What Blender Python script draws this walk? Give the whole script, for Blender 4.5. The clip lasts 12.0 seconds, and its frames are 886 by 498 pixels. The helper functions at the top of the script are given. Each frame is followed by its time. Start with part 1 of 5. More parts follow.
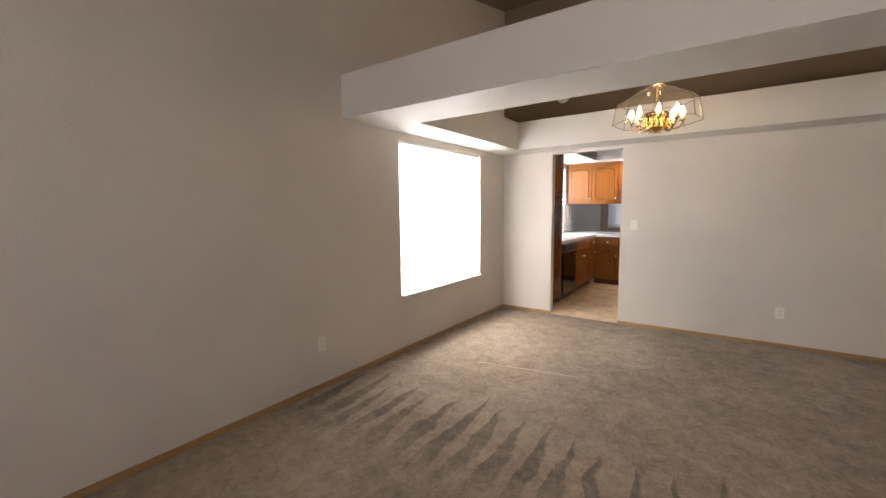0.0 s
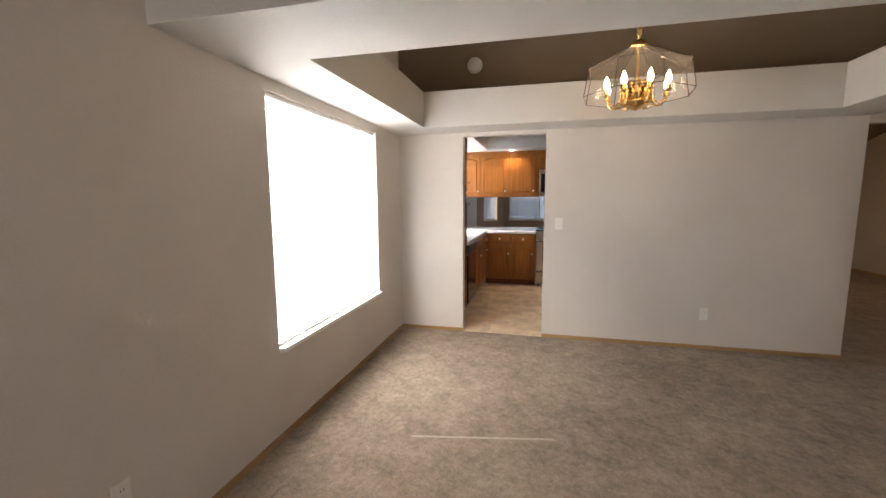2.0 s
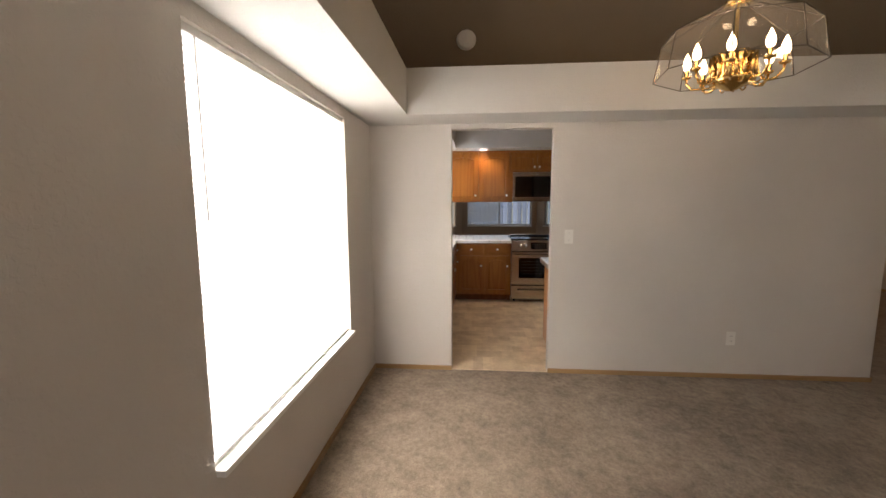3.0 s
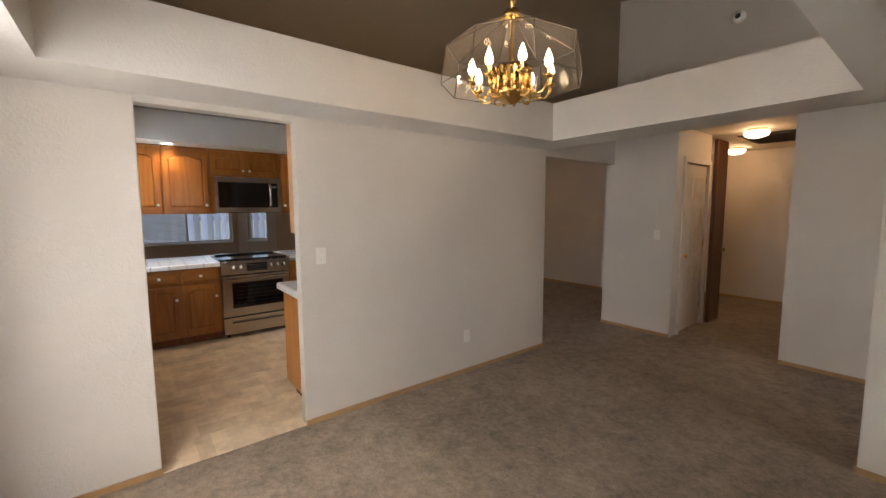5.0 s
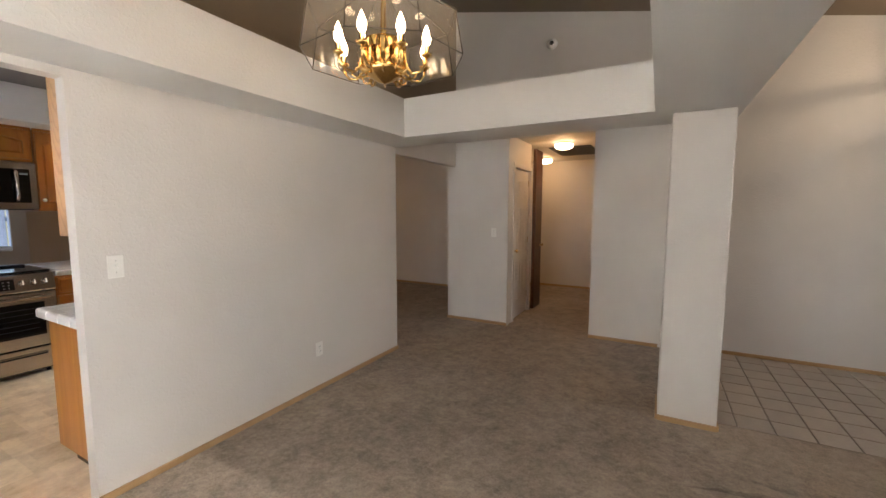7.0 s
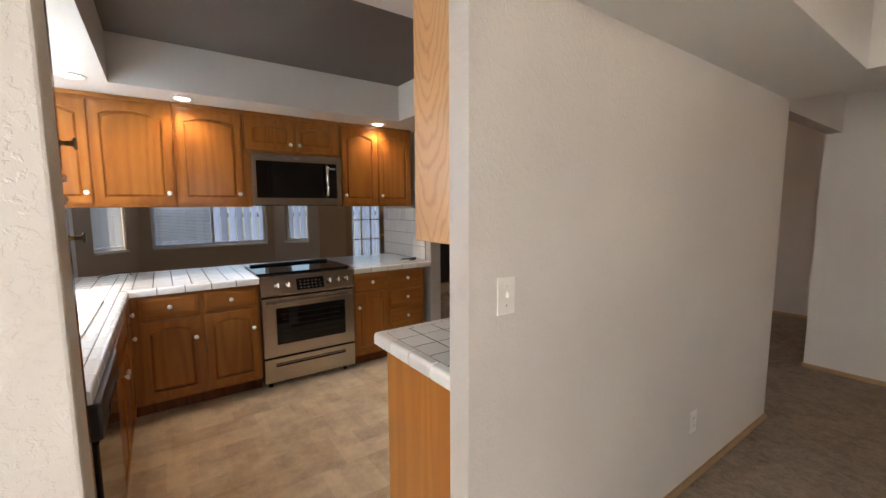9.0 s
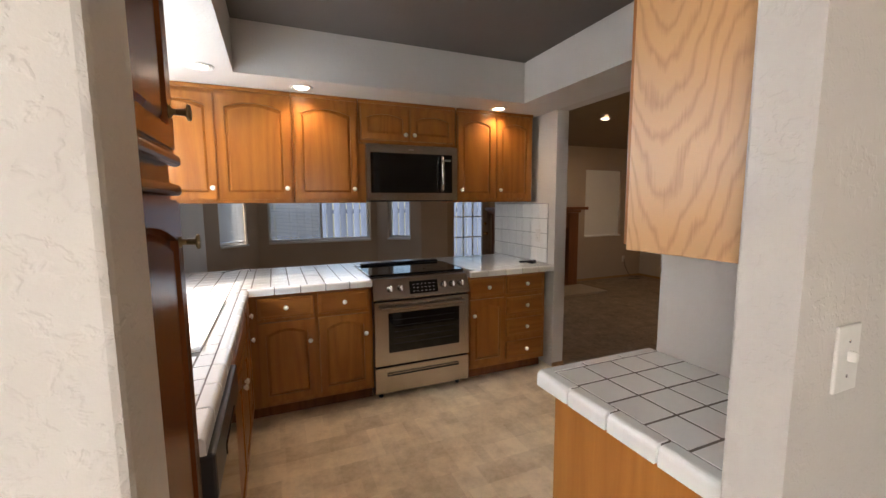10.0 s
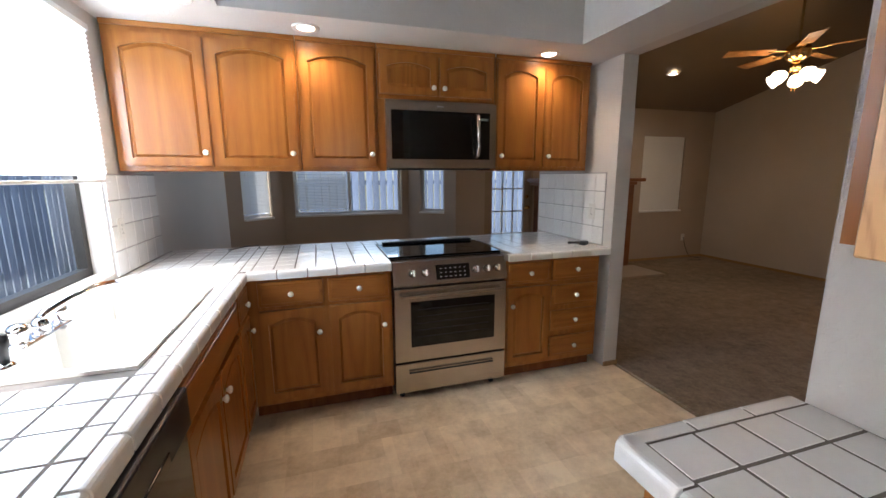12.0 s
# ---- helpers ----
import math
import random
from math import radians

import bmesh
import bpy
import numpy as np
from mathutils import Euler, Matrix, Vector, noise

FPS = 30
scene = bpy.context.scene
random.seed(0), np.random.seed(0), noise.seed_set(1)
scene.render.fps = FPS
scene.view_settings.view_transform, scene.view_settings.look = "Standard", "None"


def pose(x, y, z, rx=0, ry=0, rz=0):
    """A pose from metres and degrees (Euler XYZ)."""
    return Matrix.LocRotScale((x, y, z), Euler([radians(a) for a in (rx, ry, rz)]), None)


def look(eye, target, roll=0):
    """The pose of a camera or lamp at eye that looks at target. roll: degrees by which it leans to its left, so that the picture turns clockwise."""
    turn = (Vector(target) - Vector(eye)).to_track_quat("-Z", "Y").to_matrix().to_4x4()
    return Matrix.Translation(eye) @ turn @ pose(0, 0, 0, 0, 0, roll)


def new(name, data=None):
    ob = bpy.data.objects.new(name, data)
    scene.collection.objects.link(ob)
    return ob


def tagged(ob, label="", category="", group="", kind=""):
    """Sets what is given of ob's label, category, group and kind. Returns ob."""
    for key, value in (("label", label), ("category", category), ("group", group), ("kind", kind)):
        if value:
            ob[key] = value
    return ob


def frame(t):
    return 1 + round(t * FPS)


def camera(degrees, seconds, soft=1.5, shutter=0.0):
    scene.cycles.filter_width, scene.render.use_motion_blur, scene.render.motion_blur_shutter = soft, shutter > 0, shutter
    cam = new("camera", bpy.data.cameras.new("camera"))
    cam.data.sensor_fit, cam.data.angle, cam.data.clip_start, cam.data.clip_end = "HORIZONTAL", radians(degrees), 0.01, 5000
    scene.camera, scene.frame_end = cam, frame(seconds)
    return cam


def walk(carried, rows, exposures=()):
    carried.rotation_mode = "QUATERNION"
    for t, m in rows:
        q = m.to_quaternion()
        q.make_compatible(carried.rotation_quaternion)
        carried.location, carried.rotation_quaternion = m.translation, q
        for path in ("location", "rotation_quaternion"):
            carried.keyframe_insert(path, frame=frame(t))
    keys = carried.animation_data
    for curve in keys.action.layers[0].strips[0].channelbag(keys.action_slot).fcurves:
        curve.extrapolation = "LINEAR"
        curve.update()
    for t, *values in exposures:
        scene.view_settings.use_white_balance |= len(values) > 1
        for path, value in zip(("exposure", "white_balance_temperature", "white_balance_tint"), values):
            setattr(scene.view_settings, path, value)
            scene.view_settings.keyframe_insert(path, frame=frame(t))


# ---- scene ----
cam = camera(95.9, 12.0)
PATH = [
    (0, (-0.193, 0.338, 1.391), (-1.338, 1.966, 1.192), -0.5),
    (0.5, (-0.405, 0.372, 1.404), (-1.216, 2.186, 1.178), -0.7),
    (1, (-0.663, 0.604, 1.395), (-1.289, 2.486, 1.143), -0.4),
    (1.5, (-0.947, 0.908, 1.413), (-1.508, 2.81, 1.155), -0.3),
    (2, (-1.225, 1.232, 1.444), (-1.696, 3.159, 1.193), -0.3),
    (2.5, (-1.565, 1.625, 1.468), (-1.885, 3.585, 1.227), -0.2),
    (4.5, (-2.1, 2.692, 1.524), (-1.35, 4.534, 1.31), -0.3),
    (5, (-2.076, 2.707, 1.505), (-0.85, 4.275, 1.306), -0.3),
    (5.5, (-2.031, 2.707, 1.498), (-0.516, 3.999, 1.306), -0.3),
    (6, (-2.019, 2.71, 1.5), (-0.328, 3.759, 1.303), 0.0),
    (6.5, (-2.022, 2.785, 1.488), (-0.25, 3.692, 1.294), 0.1),
    (8.5, (-1.963, 4.119, 1.433), (-0.57, 5.541, 1.239), -0.1),
    (9, (-1.887, 4.535, 1.456), (-0.741, 6.161, 1.245), -0.3),
    (9.5, (-1.898, 4.875, 1.446), (-0.996, 6.647, 1.235), -0.5),
    (10, (-1.918, 5.065, 1.448), (-1.146, 6.896, 1.224), -0.4),
    (10.5, (-1.924, 5.135, 1.433), (-1.214, 6.986, 1.173), -0.4),
    (11, (-1.908, 5.163, 1.431), (-1.246, 7.025, 1.122), -0.3),
    (11.5, (-1.828, 5.304, 1.427), (-1.193, 7.169, 1.085), -0.3),
    (12, (-1.7, 5.504, 1.426), (-1.114, 7.383, 1.068), -0.3),
]
EXPOSURES = [(0.0, 1.15, 6500, 15), (1.0, 1.1, 6500, 15), (2.0, 1.0, 6500, 15), (2.5, 0.8, 6500, 15), (4.3, 0.2, 8400, 18), (4.6, 0.27, 8400, 18),
             (5.0, 0.8, 6600, 14), (5.5, 1.1, 6300, 13), (6.5, 1.25, 6200, 12), (8.5, 1.08, 6600, 13), (9.5, 0.85, 6550, 14), (10.5, 0.98, 6700, 14), (12.0, 1.08, 6000, 12)]
walk(cam, [(t, look(eye, target, roll)) for t, eye, target, roll in PATH], EXPOSURES)

# ---- light levels ----
W_DINING, W_KITCHEN, W_LIVING, W_BAY = 150, 46, 28, 5
CARPET_DARK, CARPET_LIGHT = (0.13, 0.098, 0.070), (0.37, 0.29, 0.212)
W_RECESS, W_CHAND, W_HALL, W_FAN, W_ENTRY = 8, 16, 2.8, 6, 6

# ---- light ----
SUN_DIR = Vector((0.52, 0.22, -0.485)).normalized()      # the way sunlight travels
world = bpy.data.worlds.new("world")
scene.world = world
world.use_nodes = True
_wt = world.node_tree
_sky = _wt.nodes.new("ShaderNodeTexSky")
_sky.sky_type = 'NISHITA'
_sky.sun_disc = False
_sky.sun_elevation = math.asin(-SUN_DIR.z)
_sky.sun_rotation = math.atan2(-SUN_DIR.x, -SUN_DIR.y)
_wt.nodes["Background"].inputs["Strength"].default_value = 0.11
_wt.links.new(_sky.outputs["Color"], _wt.nodes["Background"].inputs["Color"])

_sun = bpy.data.lights.new("sun", 'SUN')
_sun.energy, _sun.angle, _sun.color = 5.0, radians(0.6), (1.0, 0.95, 0.88)
sun_ob = new("sun", _sun)
sun_ob.matrix_world = look((-12, -8, 14), Vector((-12, -8, 14)) + SUN_DIR)


def area(name, place, target, w, h, watts, color):
    li = bpy.data.lights.new(name, 'AREA')
    li.shape, li.size, li.size_y, li.energy, li.color = 'RECTANGLE', w, h, watts, color
    ob = new(name, li)
    ob.matrix_world = look(place, target)
    return ob


def bulb(name, place, watts, color, size=0.04):
    li = bpy.data.lights.new(name, 'POINT')
    li.energy, li.color, li.shadow_soft_size = watts, color, size
    ob = new(name, li)
    ob.location = place
    return ob


DAY = (1.0, 0.965, 0.925)                # daylight after the blinds and the warm rooms
SKY = (0.82, 0.91, 1.0)
WARM = (1.0, 0.76, 0.50)
AMBER = (1.0, 0.52, 0.15)
# daylight in the window openings, just outside the panes; the last lamp is an added fill
area("window_daylight_dining", (-2.93, 3.98, 1.30), (0, 3.98, 1.1), 1.45, 1.45, W_DINING, DAY)
area("window_daylight_kitchen", (-2.93, 7.18, 1.77), (0, 7.18, 1.2), 1.36, 0.62, W_KITCHEN, SKY)
area("window_daylight_bay", (-1.275, 11.36, 1.80), (-1.275, 6, 0.6), 1.40, 0.42, W_BAY, SKY)
# fill added behind the view to light the beam; no known window there
area("added_fill_living", (0.0, -1.78, 1.80), (0.0, 5, 4.0), 2.2, 0.95, W_LIVING, DAY)

# ---- materials ----


def principled(name):
    m = bpy.data.materials.new(name)
    m.use_nodes = True
    return m, m.node_tree, m.node_tree.nodes["Principled BSDF"]


def surface(name, color, rough=0.5, metal=0.0, vary=0.08, scale=3.0, fine=60.0, bump=0.0, bump_scale=80.0, stretch=(1, 1, 1), second=None, dist=0.004, per_object=0.0, coat=0.0):
    """Colour with a coarse and a fine noise, bump, optional second colour and change from piece to piece."""
    m, t, b = principled(name)
    N, L = t.nodes, t.links
    co = N.new("ShaderNodeTexCoord")
    mp = N.new("ShaderNodeMapping")
    mp.inputs["Scale"].default_value = stretch
    L.new(co.outputs["Object"], mp.inputs["Vector"])
    n1 = N.new("ShaderNodeTexNoise")
    n1.inputs["Scale"].default_value, n1.inputs["Detail"].default_value = scale, 4
    n2 = N.new("ShaderNodeTexNoise")
    n2.inputs["Scale"].default_value, n2.inputs["Detail"].default_value = fine, 3
    for n in (n1, n2):
        L.new(mp.outputs[0], n.inputs["Vector"])
    mixf = N.new("ShaderNodeMath")
    mixf.operation = 'ADD'
    L.new(n1.outputs["Fac"], mixf.inputs[0])
    L.new(n2.outputs["Fac"], mixf.inputs[1])
    half = N.new("ShaderNodeMath")
    half.operation = 'MULTIPLY'
    half.inputs[1].default_value = 0.5
    L.new(mixf.outputs[0], half.inputs[0])
    ramp = N.new("ShaderNodeValToRGB")
    c0 = tuple(max(0, c * (1 - vary)) for c in color)
    c1 = second or tuple(min(1, c * (1 + vary)) for c in color)
    ramp.color_ramp.elements[0].position, ramp.color_ramp.elements[1].position = 0.32, 0.68
    ramp.color_ramp.elements[0].color, ramp.color_ramp.elements[1].color = (*c0, 1), (*c1, 1)
    L.new(half.outputs[0], ramp.inputs["Fac"])
    col = ramp.outputs["Color"]
    if per_object:
        info = N.new("ShaderNodeObjectInfo")
        mr = N.new("ShaderNodeMapRange")
        mr.inputs["To Min"].default_value, mr.inputs["To Max"].default_value = 1 - per_object, 1 + per_object
        L.new(info.outputs["Random"], mr.inputs["Value"])
        hs = N.new("ShaderNodeHueSaturation")
        L.new(mr.outputs[0], hs.inputs["Value"])
        L.new(col, hs.inputs["Color"])
        col = hs.outputs["Color"]
    L.new(col, b.inputs["Base Color"])
    b.inputs["Roughness"].default_value, b.inputs["Metallic"].default_value = rough, metal
    b.inputs["Coat Weight"].default_value = coat
    if bump:
        nb = N.new("ShaderNodeTexNoise")
        nb.inputs["Scale"].default_value, nb.inputs["Detail"].default_value = bump_scale, 3
        L.new(mp.outputs[0], nb.inputs["Vector"])
        bp = N.new("ShaderNodeBump")
        bp.inputs["Strength"].default_value, bp.inputs["Distance"].default_value = bump, dist
        L.new(nb.outputs["Fac"], bp.inputs["Height"])
        L.new(bp.outputs[0], b.inputs["Normal"])
    return m


def plaster(name, color, relief=0.5):
    """Painted drywall with a knocked-down plaster relief."""
    m, t, b = principled(name)
    N, L = t.nodes, t.links
    co = N.new("ShaderNodeTexCoord")
    n1 = N.new("ShaderNodeTexNoise")
    n1.inputs["Scale"].default_value, n1.inputs["Detail"].default_value = 1.3, 5
    L.new(co.outputs["Object"], n1.inputs["Vector"])
    ramp = N.new("ShaderNodeValToRGB")
    ramp.color_ramp.elements[0].position, ramp.color_ramp.elements[1].position = 0.3, 0.7
    ramp.color_ramp.elements[0].color = (*[c * 0.94 for c in color], 1)
    ramp.color_ramp.elements[1].color = (*[min(1, c * 1.04) for c in color], 1)
    L.new(n1.outputs["Fac"], ramp.inputs["Fac"])
    L.new(ramp.outputs["Color"], b.inputs["Base Color"])
    b.inputs["Roughness"].default_value = 0.62
    v = N.new("ShaderNodeTexNoise")
    v.inputs["Scale"].default_value, v.inputs["Detail"].default_value, v.inputs["Distortion"].default_value = 56, 3, 0.3
    L.new(co.outputs["Object"], v.inputs["Vector"])
    cut = N.new("ShaderNodeMapRange")
    cut.interpolation_type = 'SMOOTHSTEP'
    cut.inputs["From Min"].default_value, cut.inputs["From Max"].default_value = 0.50, 0.60
    L.new(v.outputs["Fac"], cut.inputs["Value"])
    f = N.new("ShaderNodeTexNoise")
    f.inputs["Scale"].default_value = 260
    L.new(co.outputs["Object"], f.inputs["Vector"])
    ad = N.new("ShaderNodeMath")
    ad.operation = 'MULTIPLY_ADD'
    ad.inputs[1].default_value = 0.25
    L.new(f.outputs["Fac"], ad.inputs[0])
    L.new(cut.outputs[0], ad.inputs[2])
    bp = N.new("ShaderNodeBump")
    bp.inputs["Strength"].default_value, bp.inputs["Distance"].default_value = relief, 0.003
    L.new(ad.outputs[0], bp.inputs["Height"])
    L.new(bp.outputs[0], b.inputs["Normal"])
    return m


def oak(name, light, dark, along='z', rough=0.32, rings=9.0, size=4.5):
    """Varnished oak: stretched rings and pores along one axis."""
    m, t, b = principled(name)
    N, L = t.nodes, t.links
    co = N.new("ShaderNodeTexCoord")
    info = N.new("ShaderNodeObjectInfo")
    shift = N.new("ShaderNodeVectorMath")
    shift.operation = 'MULTIPLY_ADD'
    shift.inputs[1].default_value = (1, 1, 1)
    L.new(co.outputs["Object"], shift.inputs[0])
    cmb = N.new("ShaderNodeCombineXYZ")
    ml = N.new("ShaderNodeMath")
    ml.operation = 'MULTIPLY'
    ml.inputs[1].default_value = 7.0
    L.new(info.outputs["Random"], ml.inputs[0])
    for s in (0, 1, 2):
        L.new(ml.outputs[0], cmb.inputs[s])
    L.new(cmb.outputs[0], shift.inputs[2])
    sc = {'x': (0.09, 1, 1), 'y': (1, 0.09, 1), 'z': (1, 1, 0.09)}[along]
    mp = N.new("ShaderNodeMapping")
    mp.inputs["Scale"].default_value = sc
    L.new(shift.outputs[0], mp.inputs["Vector"])
    n1 = N.new("ShaderNodeTexNoise")
    n1.inputs["Scale"].default_value, n1.inputs["Detail"].default_value = size, 1.5
    L.new(mp.outputs[0], n1.inputs["Vector"])
    mul = N.new("ShaderNodeMath")
    mul.operation = 'MULTIPLY'
    mul.inputs[1].default_value = rings
    L.new(n1.outputs["Fac"], mul.inputs[0])
    fr = N.new("ShaderNodeMath")
    fr.operation = 'PINGPONG'
    fr.inputs[1].default_value = 0.5
    L.new(mul.outputs[0], fr.inputs[0])
    n2 = N.new("ShaderNodeTexNoise")
    n2.inputs["Scale"].default_value, n2.inputs["Detail"].default_value = 130, 3
    L.new(mp.outputs[0], n2.inputs["Vector"])
    ad = N.new("ShaderNodeMath")
    ad.operation = 'MULTIPLY_ADD'
    ad.inputs[1].default_value = 0.55
    L.new(n2.outputs["Fac"], ad.inputs[0])
    L.new(fr.outputs[0], ad.inputs[2])
    ramp = N.new("ShaderNodeValToRGB")
    ramp.color_ramp.elements[0].position, ramp.color_ramp.elements[1].position = 0.1, 0.85
    ramp.color_ramp.elements[0].color, ramp.color_ramp.elements[1].color = (*dark, 1), (*light, 1)
    L.new(ad.outputs[0], ramp.inputs["Fac"])
    L.new(ramp.outputs["Color"], b.inputs["Base Color"])
    b.inputs["Roughness"].default_value = rough
    b.inputs["Specular IOR Level"].default_value = 0.3
    b.inputs["Coat Weight"].default_value, b.inputs["Coat Roughness"].default_value = 0.22, 0.18
    bp = N.new("ShaderNodeBump")
    bp.inputs["Strength"].default_value, bp.inputs["Distance"].default_value = 0.12, 0.001
    L.new(n2.outputs["Fac"], bp.inputs["Height"])
    L.new(bp.outputs[0], b.inputs["Normal"])
    return m


def glass(name, tint=(0.97, 0.98, 0.97), rough=0.0):
    m, t, b = principled(name)
    b.inputs["Base Color"].default_value = (*tint, 1)
    b.inputs["Roughness"].default_value = rough
    b.inputs["Transmission Weight"].default_value = 1.0
    b.inputs["IOR"].default_value = 1.45
    return m


def clear_pane(name, tint, gloss=0.04, grazing=0.5):
    """Thin pane: see-through with a faint mirror."""
    m, t, b = principled(name)
    N, L = t.nodes, t.links
    tr = N.new("ShaderNodeBsdfTransparent")
    tr.inputs[0].default_value = (*tint, 1)
    gl = N.new("ShaderNodeBsdfGlossy")
    gl.inputs["Roughness"].default_value = 0.02
    lw = N.new("ShaderNodeLayerWeight")
    lw.inputs["Blend"].default_value = 0.5
    pw = N.new("ShaderNodeMath")
    pw.operation = 'POWER'
    pw.inputs[1].default_value = 5.0
    L.new(lw.outputs["Facing"], pw.inputs[0])
    ad = N.new("ShaderNodeMath")
    ad.operation = 'MULTIPLY_ADD'
    ad.inputs[1].default_value, ad.inputs[2].default_value = grazing, gloss
    L.new(pw.outputs[0], ad.inputs[0])
    mx = N.new("ShaderNodeMixShader")
    L.new(ad.outputs[0], mx.inputs[0])
    L.new(tr.outputs[0], mx.inputs[1])
    L.new(gl.outputs[0], mx.inputs[2])
    L.new(mx.outputs[0], N["Material Output"].inputs[0])
    return m


def hazed_glass(name, haze=0.028):
    """Thin bevelled lamp glass: mostly clear, with a pale film that imitates the bulbs' hazy glow, and a soft shine."""
    m, t, b = principled(name)
    N, L = t.nodes, t.links
    tr = N.new("ShaderNodeBsdfTransparent")
    tr.inputs[0].default_value = (0.985, 0.975, 0.96, 1)
    gl = N.new("ShaderNodeBsdfGlossy")
    gl.inputs["Roughness"].default_value = 0.06
    tl = N.new("ShaderNodeBsdfTranslucent")
    tl.inputs[0].default_value = (0.9, 0.88, 0.85, 1)
    df = N.new("ShaderNodeBsdfDiffuse")
    df.inputs[0].default_value = (0.9, 0.88, 0.85, 1)
    film = N.new("ShaderNodeMixShader")
    L.new(tl.outputs[0], film.inputs[1])
    L.new(df.outputs[0], film.inputs[2])
    film.inputs[0].default_value = 0.5
    m1 = N.new("ShaderNodeMixShader")
    m1.inputs[0].default_value = 0.07
    L.new(tr.outputs[0], m1.inputs[1])
    L.new(gl.outputs[0], m1.inputs[2])
    m2 = N.new("ShaderNodeMixShader")
    m2.inputs[0].default_value = haze
    L.new(m1.outputs[0], m2.inputs[1])
    L.new(film.outputs[0], m2.inputs[2])
    L.new(m2.outputs[0], N["Material Output"].inputs[0])
    return m


def cathedral_oak(name, light, dark):
    """Flat-sawn oak veneer with nested arches; the board stands in the local y-z plane."""
    m, t, b = principled(name)
    N, L = t.nodes, t.links
    co = N.new("ShaderNodeTexCoord")
    sp = N.new("ShaderNodeSeparateXYZ")
    L.new(co.outputs["Object"], sp.inputs[0])

    def op(kind, a, c, d=None):
        n = N.new("ShaderNodeMath")
        n.operation = kind
        for i, v in enumerate((a, c, d)):
            if v is None:
                continue
            if isinstance(v, (int, float)):
                n.inputs[i].default_value = v
            else:
                L.new(v, n.inputs[i])
        return n.outputs[0]

    mp = N.new("ShaderNodeMapping")
    mp.inputs["Scale"].default_value = (1, 1, 0.35)
    L.new(co.outputs["Object"], mp.inputs["Vector"])
    wob = N.new("ShaderNodeTexNoise")
    wob.inputs["Scale"].default_value, wob.inputs["Detail"].default_value = 7.0, 3
    L.new(mp.outputs[0], wob.inputs["Vector"])
    u = op('ADD', sp.outputs["Y"], -0.19)
    u2 = op('MULTIPLY', u, u)
    v = op('MULTIPLY_ADD', op('SQRT', op('ADD', u2, 0.0005), 0.0), -27.0, op('MULTIPLY', sp.outputs["Z"], 11.0))
    v = op('MULTIPLY_ADD', wob.outputs["Fac"], 5.0, v)
    ring = op('PINGPONG', v, 0.5)
    mp2 = N.new("ShaderNodeMapping")
    mp2.inputs["Scale"].default_value = (1, 1, 0.04)
    L.new(co.outputs["Object"], mp2.inputs["Vector"])
    pore = N.new("ShaderNodeTexNoise")
    pore.inputs["Scale"].default_value, pore.inputs["Detail"].default_value = 260, 2
    L.new(mp2.outputs[0], pore.inputs["Vector"])
    f = op('MULTIPLY_ADD', pore.outputs["Fac"], 0.45, ring)
    ramp = N.new("ShaderNodeValToRGB")
    ramp.color_ramp.elements[0].position, ramp.color_ramp.elements[1].position = 0.16, 0.46
    ramp.color_ramp.elements[0].color, ramp.color_ramp.elements[1].color = (*dark, 1), (*light, 1)
    L.new(f, ramp.inputs["Fac"])
    L.new(ramp.outputs["Color"], b.inputs["Base Color"])
    b.inputs["Roughness"].default_value = 0.36
    b.inputs["Coat Weight"].default_value, b.inputs["Coat Roughness"].default_value = 0.25, 0.2
    return m


def glow(name, color, strength):
    m, t, b = principled(name)
    b.inputs["Base Color"].default_value = (*color, 1)
    b.inputs["Emission Color"].default_value = (*color, 1)
    b.inputs["Emission Strength"].default_value = strength
    return m


def slat_mat(name, color):
    """White blind slat that lets part of the light through."""
    m, t, b = principled(name)
    N, L = t.nodes, t.links
    d = N.new("ShaderNodeBsdfDiffuse")
    d.inputs[0].default_value = (*color, 1)
    tr = N.new("ShaderNodeBsdfTranslucent")
    tr.inputs[0].default_value = (*color, 1)
    mx = N.new("ShaderNodeMixShader")
    mx.inputs[0].default_value = 0.25
    L.new(d.outputs[0], mx.inputs[1])
    L.new(tr.outputs[0], mx.inputs[2])
    L.new(mx.outputs[0], N["Material Output"].inputs[0])
    return m


